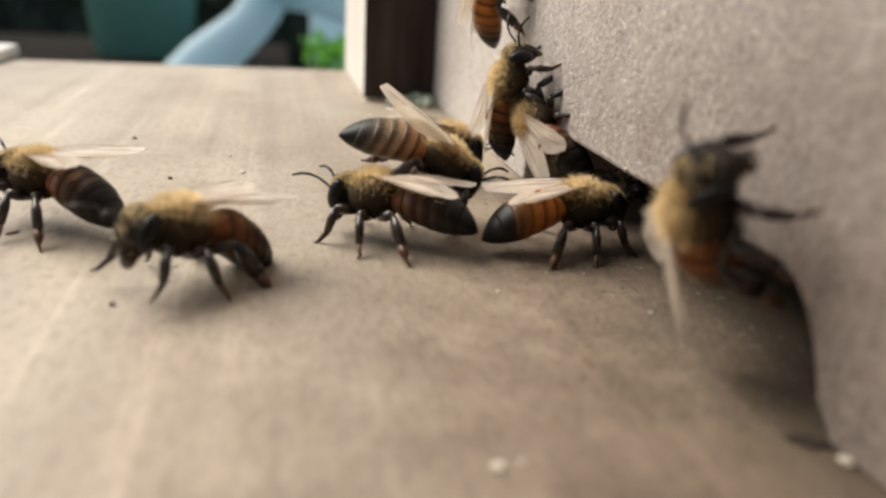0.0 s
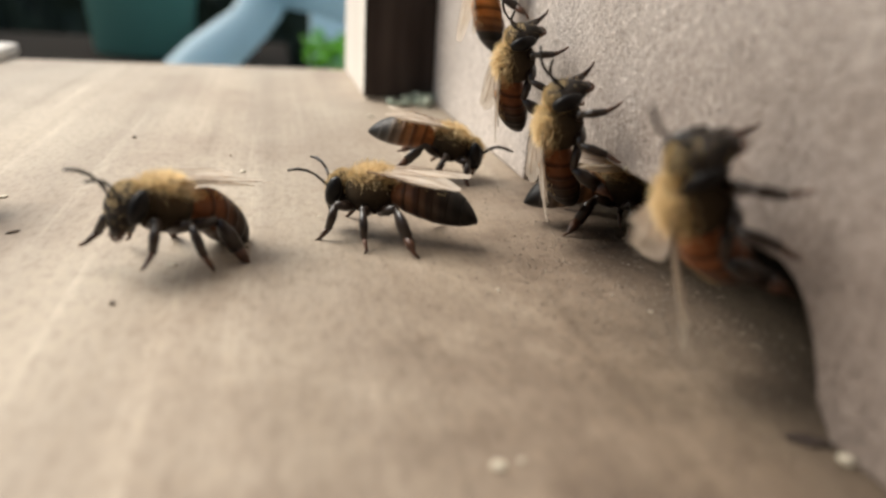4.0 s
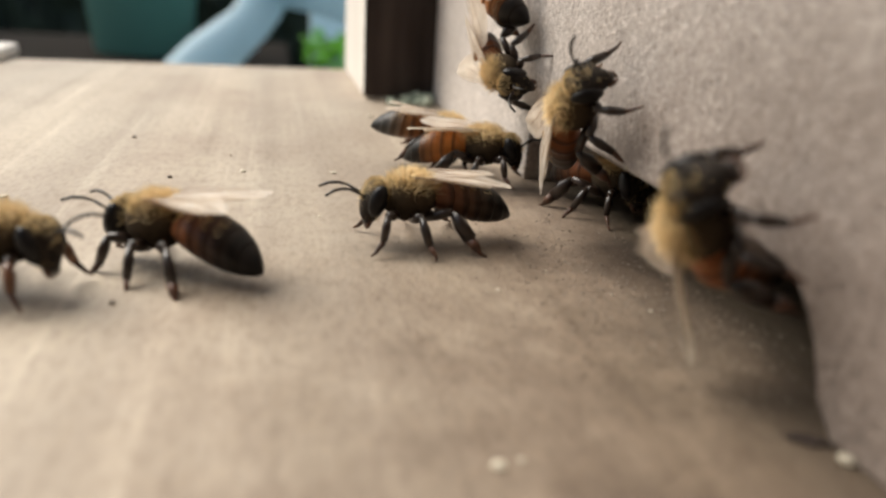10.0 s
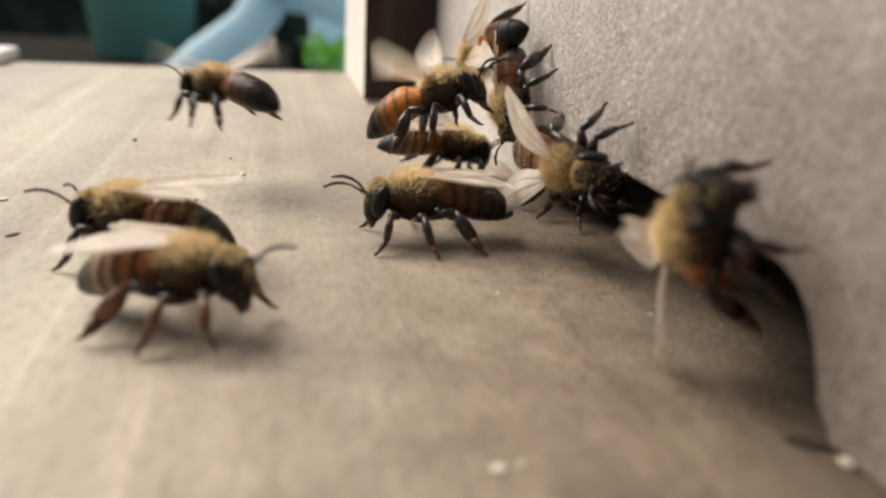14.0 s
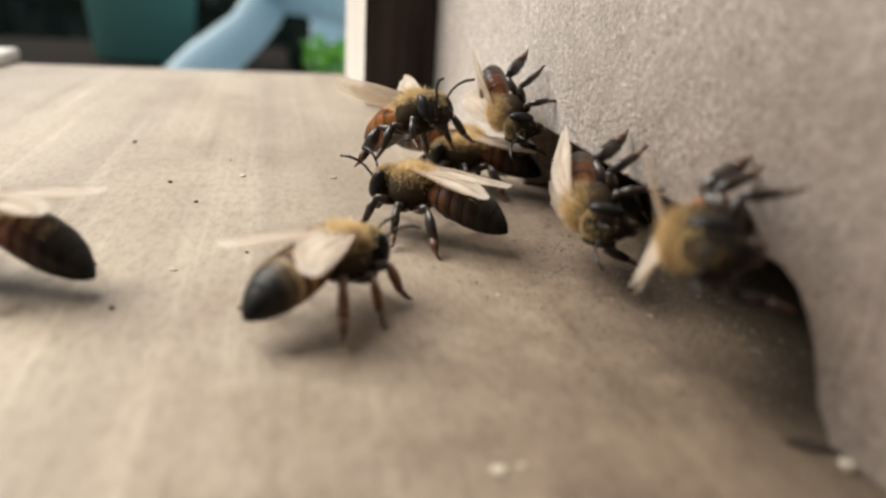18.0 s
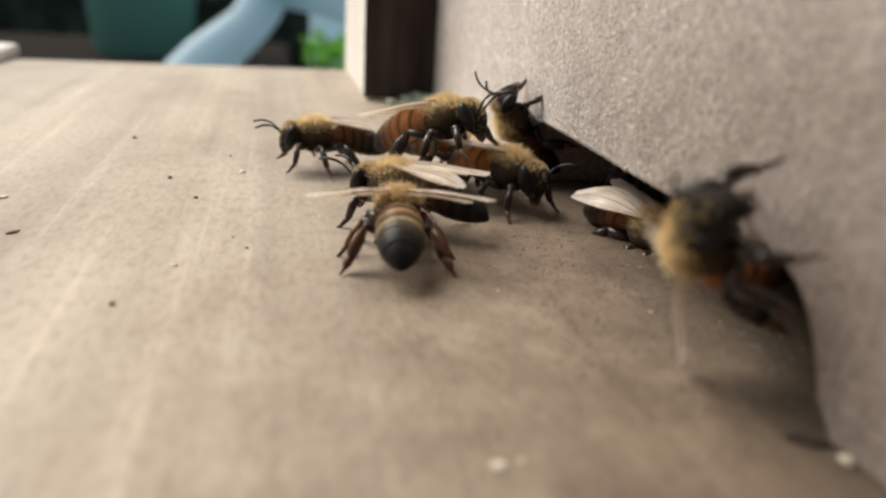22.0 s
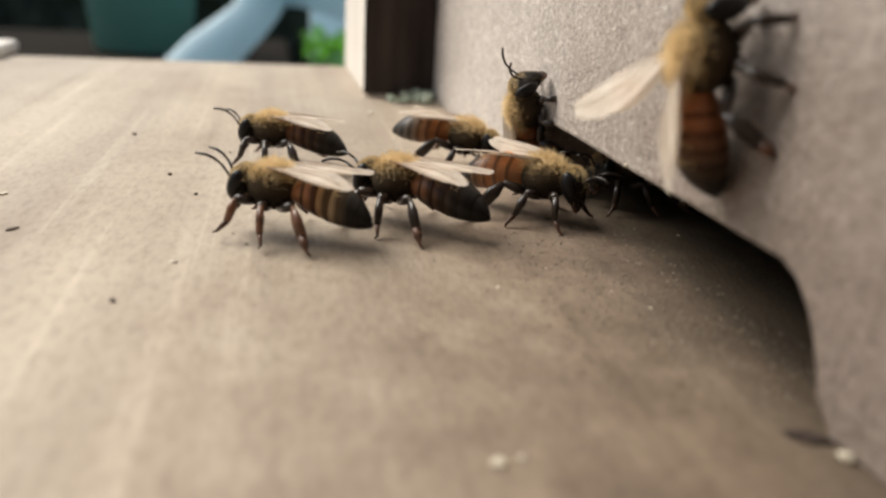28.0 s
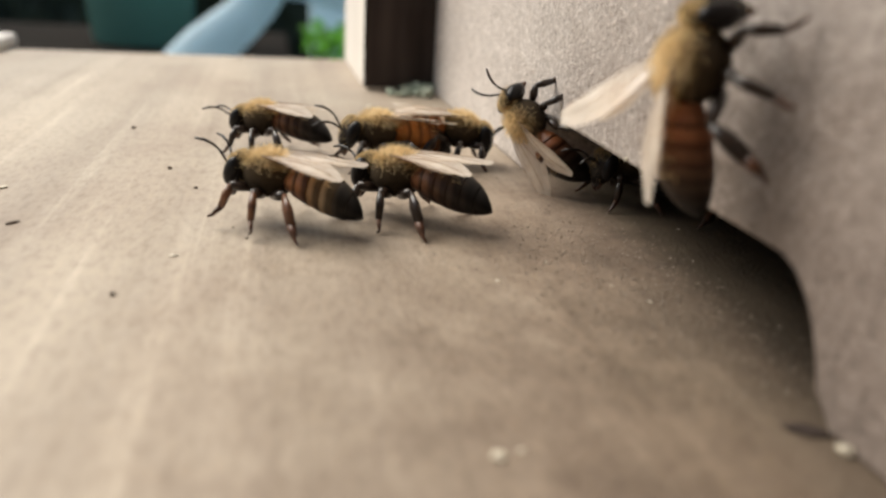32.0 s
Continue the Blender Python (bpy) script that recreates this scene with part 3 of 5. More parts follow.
# ---- honey bees ----
FOOT = {"front": [(2.7, 0.9, 2.5), (3.7, 2.3, 2.9), (4.1, 2.9, 1.1), (4.9, 3.2, 0.12)],
        "middle": [(1.5, 1.0, 2.2), (1.3, 2.8, 2.9), (0.8, 3.9, 1.0), (0.3, 4.6, 0.12)],
        "hind": [(0.5, 1.0, 2.3), (-1.2, 2.5, 3.2), (-2.5, 3.5, 1.3), (-3.4, 4.2, 0.14)]}
CACHE = {}


def cached(key, make):
    if key not in CACHE:
        CACHE[key] = make()
    return CACHE[key]


def abdomen_axis(s, droop):
    """Centre and radius of the abdomen at s, from the waist (0) to the tip (1)."""
    x = -0.35 - 7.0 * s * (1 - 0.10 * droop * s)
    r = 0.9 + 1.02 * math.sin(0.5 * math.pi * min(1.0, s / 0.34)) - 0.12 * min(1.0, s / 0.34) if s < 0.42 else 1.8 * max(0.0, 1 - ((s - 0.42) / 0.585) ** 2.4) ** 0.75
    z = 3.62 + 0.1 * math.sin(math.pi * min(1.0, 2 * s)) - (1.8 - r) * 0.42 * (1 if s > 0.42 else 0) - (0.7 + 1.5 * droop) * max(0.0, s - 0.25)
    return Vector((x, 0, z)), max(r, 0.06)


def abdomen_segment(i, tone, droop):
    cuts = [0.0, 0.17, 0.34, 0.5, 0.66, 0.82, 1.0]
    a, b = cuts[i], cuts[i + 1]
    k, n = 8, 22
    loops = []
    for j in range(k + 1):
        s = a - 0.015 + (b - a + 0.03) * j / k
        c, r = abdomen_axis(min(max(s, 0.0), 1.0), droop)
        r *= 1.0 + 0.022 * (j / k) if i < 5 else 1.01
        if j == 0 and i:
            r *= 0.985
        loops.append([(c.x - 0.22 * math.sin(q) * r * 0.3 * droop, r * math.cos(q) * 1.02, c.z + r * math.sin(q) * 0.9) for q in [2 * math.pi * m / n for m in range(n)]])
    c, r = abdomen_axis(min(b, 1.0), droop)
    loops.append([(c.x + 0.12, p[1] * 0.9, c.z + (p[2] - c.z) * 0.9) for p in loops[-1]])
    v, f = rings(loops)
    which = [(1 if 0.64 * n < q % n < 0.86 * n else 0) for q in range((len(loops) - 1) * n)] + [0, 0]
    return mesh("abdomen_segment", v, f, [TERGITES[tone][i], STERNITE], which)


def head_shape(v):
    w = Vector(v)
    if w.z < 0:
        w.y *= 1 + 0.42 * w.z
    w.z *= 1.0 if w.z > 0 else 1.14
    return w


def limb(points, radii, mat, flat=1.0, name="leg"):
    return mesh(name, *tube(points, radii, 8, flat), mat)


def lerp(a, b, k):
    return tuple(p + (q - p) * k for p, q in zip(a, b))


def wing_mesh(length, width, name):
    """A thin curved blade along -x with its front edge on +y; 0.02 mm thick."""
    rows, cols = 14, 6
    top, low = [], []
    for i in range(rows + 1):
        u = i / rows
        front = width * 0.32 * math.sin(math.pi * min(1, u * 0.62 + 0.02))
        back = -width * (0.05 + 0.72 * math.sin(math.pi * min(0.985, 0.08 + 0.88 * u ** 1.25)))
        for j in range(cols + 1):
            w = j / cols
            y = front + (back - front) * w
            x = -length * (u - 0.05 * w * (1 - u)) * (1.0 if 0 < j < cols else 0.985)
            z = 0.16 * math.sin(math.pi * u) - 0.12 * w + 0.05 * math.sin(9 * w + 7 * u)
            top.append((x, y, z + 0.012))
            low.append((x, y, z - 0.012))
    n = len(top)
    faces = []
    for i in range(rows):
        for j in range(cols):
            a = i * (cols + 1) + j
            q = (a, a + 1, a + cols + 2, a + cols + 1)
            faces.append(q)
            faces.append(tuple(n + k for k in reversed(q)))
    return top + low, faces


def vein_mesh(length, width):
    out = []
    for w0, w1, u1 in ((0.0, 0.03, 0.93), (0.22, 0.1, 0.8), (0.42, 0.45, 0.9), (0.62, 0.78, 0.72)):
        pts = []
        for i in range(9):
            u = 0.02 + (u1 - 0.02) * i / 8
            w = w0 + (w1 - w0) * i / 8
            front = width * 0.32 * math.sin(math.pi * min(1, u * 0.62 + 0.02))
            back = -width * (0.05 + 0.72 * math.sin(math.pi * min(0.985, 0.08 + 0.88 * u ** 1.25)))
            pts.append((-length * (u - 0.05 * w * (1 - u)), front + (back - front) * w, 0.16 * math.sin(math.pi * u) - 0.12 * w + 0.05 * math.sin(9 * w + 7 * u) + 0.02))
        out.append(tube(pts, [0.036 - 0.003 * i for i in range(9)], 4))
    return joined(*out)


def mirrored(vf, s):
    v, f = vf
    return (v, f) if s > 0 else ([(x, -y, z) for x, y, z in v], [tuple(reversed(q)) for q in f])


def wing_pose(side, hind, spread, lift, twist=0.0, rise=-2.0):
    """spread: outward from the tail, lift: outer edge up from level, rise: tip up, in degrees."""
    base = (1.0 if hind else 1.7, 1.05 * side, 5.25 if hind else 5.45)
    return (Matrix.Translation([c * MM for c in base]) @ Matrix.Rotation(radians(lift * side), 4, "X") @ Matrix.Rotation(radians(rise), 4, "Y") @ Matrix.Rotation(radians(-spread * side), 4, "Z") @ Matrix.Rotation(radians(twist * side), 4, "X"))


def honey_bee(label, tone="mid", droop=0.3, spread=16, lift=6, seed=1, fur=None, size=1.0, shin=None, group="bees at the hive entrance"):
    rng = np.random.default_rng(seed % 4)
    fur, shin = fur or FUR, shin or LEG
    spread = spread * 0.55 if spread < 30 else spread
    bee = tagged(new("honey_bee"), label, "bee", group)
    bee.scale = (size, size, size)
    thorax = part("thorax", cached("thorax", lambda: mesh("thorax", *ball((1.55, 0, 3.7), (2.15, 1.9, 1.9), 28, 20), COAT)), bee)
    part("thorax_fur", cached(("fur", seed % 4, fur.name), lambda: hairs("thorax_fur", (1.55, 0, 3.7), (2.1, 1.86, 1.86), 6500, 0.6, 0.0115, fur, rng, lambda v: rng.random(len(v)) < np.clip((v[:, 2] - 0.4) / 0.45, 0, 1))), thorax, "tawny fur")
    part("guard_hairs", cached(("long", seed % 4), lambda: hairs("guard_hairs", (1.55, 0, 3.7), (2.12, 1.88, 1.88), 1500, 0.95, 0.0085, GLOW_FUR, rng, lambda v: rng.random(len(v)) < np.clip((v[:, 2] - 0.15) / 0.6, 0, 1), (-0.25, 0, 0.1))), thorax, "long pale guard hairs")
    head = part("head", cached("head", lambda: mesh("head", *ball((0, 0, 0), (0.98, 1.62, 1.68), 22, 14, -0.28, head_shape), FACE)), bee, at=(4.3, 0, 3.5))
    part("head_fur", cached(("hfur", seed % 4, fur.name), lambda: hairs("head_fur", (0, 0, 0), (1.0, 1.5, 1.62), 4200, 0.42, 0.012, fur, rng, lambda v: (np.abs(v[:, 1]) < 0.7) & (rng.random(len(v)) < np.where((v[:, 0] > 0.2) & (np.abs(v[:, 1]) < 0.34) & (v[:, 2] > -0.2), 0.34, np.clip((v[:, 2] - 0.1) / 0.5 - 0.5 * np.maximum(v[:, 0], 0), 0.02, 1))), (0.1, 0, 0.1), -0.28)), head)
    for s in (1, -1):
        part("compound_eye", cached(("eye", s), lambda: mesh("compound_eye", *ball((-0.02, 1.24 * s, 0.2), (0.66, 0.5, 1.28), 14, 12, -0.28), EYE)), head, "glossy black compound eye")
        ant = part("antenna", cached(("scape", s), lambda: limb([(0, 0, 0), (0.5, 0.2 * s, 0.5), (0.95, 0.42 * s, 0.95)], [0.13, 0.1, 0.12], CUTICLE, 1, "antenna")), head, at=(0.75, 0.35 * s, 0.3))
        part("flagellum", cached(("flag", s), lambda: limb([(0.95, 0.42 * s, 0.95), (1.55, 0.65 * s, 1.25), (2.25, 0.9 * s, 1.35), (3.0, 1.15 * s, 1.2)], [0.09, 0.12, 0.13, 0.1], CUTICLE, 1, "flagellum")), ant)
        part("mandible", cached(("jaw", s), lambda: limb([(0.3, 0.5 * s, -1.5), (0.5, 0.42 * s, -2.0), (0.47, 0.08 * s, -2.3)], [0.24, 0.2, 0.08], TARSUS, 1, "mandible")), head)
    part("labrum", cached("labrum", lambda: mesh("labrum", *ball((0.55, 0, -1.6), (0.3, 0.62, 0.42), 12, 8), CUTICLE)), head)
    part("waist", cached("waist", lambda: mesh("waist", *ball((-0.35, 0, 3.45), (0.7, 0.75, 0.75), 12, 8), CUTICLE)), bee)
    abdomen = part("abdomen", cached(("seg", 0, tone, droop), lambda: abdomen_segment(0, tone, droop)), bee, "banded abdomen")
    for i in range(1, 6):
        part("abdomen_segment", cached(("seg", i, tone, droop), lambda: abdomen_segment(i, tone, droop)), abdomen)

    def bristle():
        v, f = [], []
        for i, count in enumerate((600, 60, 60, 60)):
            for _ in range(count):
                s = (0.02, 0.19, 0.36, 0.52)[i] + 0.085 * rng.random() * (1.6 if i == 0 else 1)
                c, r = abdomen_axis(s, droop)
                q = rng.uniform(0.7, math.pi - 0.7)
                nrm = Vector((0, math.cos(q), math.sin(q) * 0.95))
                b0 = Vector((c.x, r * math.cos(q), c.z + r * math.sin(q) * 0.9))
                tip = b0 + nrm * 0.1 + Vector((-0.4, 0, 0)) * rng.uniform(0.6, 1.2)
                sd = Vector((0, -math.sin(q), math.cos(q))) * 0.02
                k = len(v)
                v += [tuple(b0 - sd), tuple(b0 + sd), tuple(tip)]
                f.append((k, k + 1, k + 2))
        return mesh("abdomen_down", v, f, FUR)

    part("abdomen_down", cached(("down", droop), bristle), abdomen, "pale bands of short down")
    wings = []
    for s in (1, -1):
        for hind in (False, True):
            ln, wd = (5.5, 2.2) if hind else (7.8, 2.75)
            nm = "hind_wing" if hind else "fore_wing"
            w = part(nm, cached((nm, s), lambda: mesh(nm, *mirrored(wing_mesh(ln, wd, nm), s), WING)), bee, "clear amber-tinted wing")
            tagged(part("vein", cached((nm, "v", s), lambda: mesh("vein", *mirrored(vein_mesh(ln, wd), s), VEIN)), w), kind="stuff")
            w.matrix_basis = wing_pose(s, hind, spread * (1.06 if hind else 1.0), lift)
            wings.append((w, s, hind))
    legs = []
    for s in (1, -1):
        for nm, pts in FOOT.items():
            p = [(x, y * s, z) for x, y, z in pts]
            o = p[0]
            q = [tuple(c - d for c, d in zip(a, o)) for a in p]
            hind = nm == "hind"
            leg = part("leg", cached(("femur", nm, s), lambda: limb([q[0], lerp(q[0], q[1], 0.5), q[1]], [0.34, 0.44, 0.3], LEG, 1, "leg")), bee, at=o)
            part("tibia", cached(("tibia", nm, s, shin.name), lambda: limb([q[1], lerp(q[1], q[2], 0.45), q[2]], [0.26, 0.62 if hind else 0.4, 0.58 if hind else 0.3], shin, 0.62 if hind else 0.9, "tibia")), leg)
            part("tarsus", cached(("tarsus", nm, s), lambda: limb([q[2], lerp(q[2], q[3], 0.45), lerp(q[2], q[3], 0.8), tuple(c + d for c, d in zip(q[3], (-0.25 if hind else 0.2, 0.1 * s, 0)))], [0.46 if hind else 0.26, 0.4 if hind else 0.2, 0.15, 0.08], TARSUS, 0.8, "tarsus")), leg)
            legs.append((leg, o, s, nm))
    return {"bee": bee, "wings": wings, "legs": legs, "head": head, "abdomen": abdomen, "antennae": [c for c in head.children if c.name.startswith("antenna")], "spread": spread, "lift": lift}  # rest pose of the wings


BEES = {
    "walker": honey_bee("brown honey bee standing with its abdomen lowered to the board", "mid", 0.7, 24, 10, 1, size=1.10),
    "leaver": honey_bee("striped amber honey bee walking off across the board", "mid", 0.6, 22, 14, 2, size=1.10),
    "guard": honey_bee("dark striped honey bee standing on the board with wings folded", "dark", 0.3, 13, 4, 3, size=1.10),
    "fanner": honey_bee("amber honey bee with a raised grey-tipped abdomen by the wall", "grey", 0.1, 20, 10, 4, size=1.06),
    "entrant": honey_bee("orange honey bee with a black-tipped abdomen walking into the entrance", "bright", 0.5, 14, 6, 5, size=1.10),
    "climber": honey_bee("pale-banded orange honey bee with half-spread wings", "pale", 0.4, 32, 20, 6, size=1.10),
    "top_bee": honey_bee("orange honey bee clinging high on the hive front", "bright", 0.4, 28, 12, 7, size=1.06),
    "wall_bee": honey_bee("dark-faced tawny honey bee climbing at the entrance edge", "mid", 0.4, 22, 10, 8, size=1.04),
    "near_bee": honey_bee("furry honey bee clinging to the hive front beside the entrance", "russet", 0.3, 22, 14, 9, PALE_FUR, size=1.05),
    "visitor": honey_bee("golden-furred honey bee walking over the landing board", "tan", 0.45, 20, 10, 10, size=1.04, shin=AMBER_LEG),
    "comer": honey_bee("small dark honey bee that leaves the entrance and takes off", "mid", 0.3, 16, 8, 11, size=1.00),
    "lander": honey_bee("orange honey bee with a pale-tipped abdomen landing on the board", "bright", 0.5, 24, 12, 12, size=1.10),
    "passer": honey_bee("honey bee in flight over the landing board", "mid", 0.6, 70, 20, 13, size=1.10),
    "rider": honey_bee("bright orange honey bee standing over another bee", "bright", 0.5, 30, 48, 14, size=1.10),
    "newcomer": honey_bee("amber striped honey bee that flies in and walks to the entrance", "salmon", 0.4, 26, 8, 15, size=1.10),
    "outgoer": honey_bee("small tawny honey bee standing at the far side of the group", "dark", 0.3, 18, 12, 16, size=1.02),
    "slot_bee": honey_bee("black-faced honey bee hanging at the edge of the entrance slot", "mid", 0.4, 24, 4, 17, size=1.04),
    "doorkeeper": honey_bee("dark honey bee half inside the shaded entrance slot", "mid", 0.5, 14, 6, 18, size=1.10),
}


def motions():
    def go(name, rows):
        path = [(t, pose(x * MM, y * MM, z * MM, rx, ry, rz)) for t, x, y, z, rx, ry, rz in rows]
        keyed = path[:1]
        for (t0, a), (t1, b) in zip(path, path[1:]):
            # a wide turn goes by way of poses in between
            turn = a.to_quaternion().rotation_difference(b.to_quaternion()).angle
            turn = min(turn, math.tau - turn)
            steps = 1 + int(turn / math.radians(75))
            keyed += [(t0 + (t1 - t0) * i / steps, a.lerp(b, i / steps)) for i in range(1, steps)] + [(t1, b)]
        walk(BEES[name]["bee"], keyed)

    go("walker", [
        (0, -6.26, 51.91, 0.1, 0, -12, -139.98),
        (0.5, -7.4, 52.6, 0.15, 0, -13, -139),
        (1, -8.6, 53.6, 0.2, 0, -13.5, -138),
        (1.5, -8.9, 54.6, 0.25, 0, -14, -138),
        (2, -8.76, 55.58, 0.3, 0, -15, -137.86),
        (3, -8.2, 56.9, 0.35, 0, -14, -132.5),
        (3.5, -8.15, 56.56, 0.35, 0, -14, -133.72),
        (5.5, -6.9, 55.73, 0.3, 0, -14, -137),
        (6, -6.59, 55.5, 0.2, 0, -13, -142),
        (7, -6.12, 55.26, -0.31, 0, 6.48, 155.92),
        (8, -5.48, 54.66, -0.47, 0, 4.56, 159.12),
        (9, -5.43, 54.01, -0.47, 0, 1.37, 160.68),
        (10, -7.38, 54.32, -0.52, 0, 0.46, 145.75),
        (11, -7.39, 55.75, -0.31, 0, -1.93, 152.29),
        (12, -7.4, 55.53, -0.19, 0, -4.3, 154.67),
        (13, -8.42, 55.65, -0.09, 0, -6.81, 154.74),
        (14, -9.64, 55.99, -0.04, 0, 1.42, 154.8),
        (14.5, -10.93, 55.58, -0.11, 0, 3.03, 155.76),
        (16.5, -14.83, 54.11, 0.1, 0, -1.46, 153.02),
        (17, -16.64, 55.08, 0.1, 0, -1.54, 155.34),
        (18, -19.18, 53.86, 0.1, 0, -1.6, 154.51),
        (19, -21.91, 54.79, 0.13, 0, -2.17, 155.98),
        (20, -25.09, 55.01, 0.1, 0, -1.56, 156.93),
        (20.5, -26.81, 55.01, 0.09, 0, -1.45, 156.87),
        (22, -32.74, 55.03, 0.08, 0, -1.3, 157.43),
        (32, -32.74, 55.03, 0.08, 0, -1.3, 157.43),
    ])
    go("leaver", [
        (0, -18.47, 64.86, 0.21, 0, -4.03, 143.62),
        (1, -21.49, 66.4, 0.16, 0, -3.05, 150.18),
        (2, -23.31, 67.24, 0.11, 0, -1.97, 153.12),
        (3, -27.89, 70.82, -0, 0, 0.71, 160.37),
        (3.5, -29.4, 70.73, -0, 0, 0.84, 160.12),
        (5.5, -38.26, 71.04, -0.01, 0, 1.17, 155.62),
        (7, -43.28, 72.4, -0.01, 0, 1.35, 154.53),
        (32, -43.28, 72.4, -0.01, 0, 1.35, 154.53),
    ])
    go("guard", [
        (0, 9.56, 59.72, -0.05, 0, 1.23, 145.51),
        (1, 9.87, 59.98, -0.07, 0, 1.1, 152.9),
        (2, 9.87, 59.98, -0.07, 0, 1.1, 152.9),
        (3, 9.68, 60.55, -0.08, 0, 1.23, 153.45),
        (5.5, 9.6, 61.58, -0.09, 0, 1.16, 157.28),
        (6, 9.6, 60.79, -0.09, 0, 0.74, 160.51),
        (7, 10.65, 61.11, 0, 0, -1.47, 178.47),
        (8, 11.85, 61.94, 0.07, 0, 0.75, -176.12),
        (9, 11.92, 60.72, 0.03, 0, -1.29, -176.31),
        (10, 12.44, 59.53, 0.03, 0, -1.62, -174.05),
        (11, 12.19, 60.02, 0.03, 0, -1.98, -172.86),
        (12, 11.84, 59.68, 0.03, 0, -2.86, -170.14),
        (13, 12.03, 58.94, 0.04, 0, -2.98, -166.36),
        (14, 13, 60.53, 0.04, 0, -0.39, -176.31),
        (14.5, 12.68, 60.53, -0.02, 0, -2.73, 178.46),
        (16.5, 12.75, 60.69, 0, 0, 0.34, 141.97),
        (17, 12.79, 61.19, -0.09, 0, 1.74, 147.5),
        (18, 13.04, 62.02, 0.16, 0, -2.37, 139.62),
        (19, 12.5, 61.3, 0.01, 0, 0.29, 140.68),
        (20, 12.08, 61.87, 0.01, 0, 0.21, 141.27),
        (21, 11.96, 62.66, 0.07, 0, -0.83, 137.88),
        (22, 11.68, 63.06, -0.06, 0, 1.67, 141.29),
        (23, 11.72, 62.64, -0.1, 0, 2.42, 142.83),
        (24, 12.08, 63.12, 0, 0, 0.38, 138.88),
        (25, 12.22, 63.68, 0.06, 0, -0.71, 138.53),
        (27.5, 12.03, 62.58, -0.07, 0, 1.71, 144.13),
        (28, 11.81, 62.85, 0.01, 0, 0.18, 139.3),
        (29, 11.75, 62.24, -0.01, 0, 0.76, 137.5),
        (30, 11.68, 61.85, -0.02, 0, 0.97, 137.08),
        (31, 11.44, 61.64, 0.01, 0, 0.32, 137.72),
        (32, 11.74, 62.83, 0.02, 0, -0.02, 142.87),
    ])
    go("fanner", [
        (0, 17.06, 81.26, 0.78, 0, 12.28, -6.88),
        (1, 17.18, 81.9, 0.8, 0, 12.95, -3.45),
        (3, 17.04, 82.73, 0.61, 0, 13.9, -9.02),
        (5.5, 16.53, 78.82, 0.59, 0, 16.09, -14.35),
        (6, 16.74, 79.88, 0.63, 0, 16.04, -14.54),
        (7, 16.88, 79.97, 0.58, 0, 15.93, -12.41),
        (8, 17.61, 82.76, 0.61, 0, 14.74, -16.74),
        (9, 18.06, 84.46, 0.65, 0, 13.46, -18.15),
        (10, 17.97, 86.48, 0.59, 0, 11.06, -13.6),
        (11, 17.9, 85.78, 0.79, 0, 8.43, -29.46),
        (12, 17.63, 86.02, 0.69, 0, 11.19, -26.21),
        (13, 18.83, 83.96, 0.04, 0, 8.36, -15.16),
        (14, 18.35, 82.04, 0.18, 0, 7.88, 0.19),
        (16.5, 20.08, 84.74, 0.11, 0, 9.1, -22.37),
        (18, 19.92, 83.18, 0.27, 0, 6.36, -31.7),
        (20, 19.34, 80.65, 0.28, 0, 7.53, -34.74),
        (22, 19.39, 79.6, 0.17, 0, 3.28, -36.65),
        (24, 20.68, 82.22, -0.03, 0, 10.56, 4.47),
        (25, 20.66, 82.79, 0.02, 0, 8.37, -0.86),
        (27.5, 19.86, 83.31, 0.4, 0, 7.02, -32.64),
        (28, 19.83, 83.32, 0.4, 0, 7.18, -31.75),
        (29, 19.57, 83.96, 0.36, 0, 14.64, 8.38),
        (30, 18.7, 83.59, 0.37, 0, 14.21, 10.79),
        (31, 18.71, 82.55, 0.23, 0, 8.55, -12.51),
        (32, 18.76, 82.86, 0.31, 0, 7.88, -4.67),
    ])
    go("entrant", [
        (0, 24.32, 57.43, -0.25, 0, -2.44, 10.07),
        (1, 28.03, 56.44, -0.25, 0, -2.41, 6.79),
        (2, 31.44, 54.86, 0.03, 0, -0.21, 4.26),
        (3, 35.38, 54.33, -0.01, 0, 0.81, 1.13),
        (4.5, 50, 70, 0, 0, 0, 0),
        (6, 62, 76, 0, 0, 0, 90),
        (8, 60, 80, 0, 0, 0, 170),
        (29.6, 58, 80, 0, 0, 0, 180),
        (30.5, 30.61, 69.85, 0.07, 0, -4.78, -177.2),
        (31, 27.38, 76.95, 0.03, 0, -3.38, 176.27),
        (31.5, 19.86, 80.19, 0.03, 0, -2.21, -176.67),
        (32, 12.21, 80.91, 0.04, 0, -3.8, -169.68),
    ])
    go("climber", [
        (0, 11.31, 63.88, 3.2, 0, 26.11, 0.15),
        (0.5, 13.32, 58.6, 1.84, 0, 13.38, 14.01),
        (1, 14.22, 58.64, 0.31, 0, 4.79, 11.38),
        (2, 17.29, 58.58, -0.11, 0, 0.24, -31.49),
        (3, 20.68, 57.36, -0.13, 0, 2.24, -0.37),
        (3.5, 24.82, 58.91, -0.12, 0, 0.23, -16.7),
        (4.5, 40, 66, 0, 0, 0, 0),
        (5.5, 60, 60, 0, 0, 0, 0),
        (32, 70, 58, 0, 0, 0, 0),
    ])
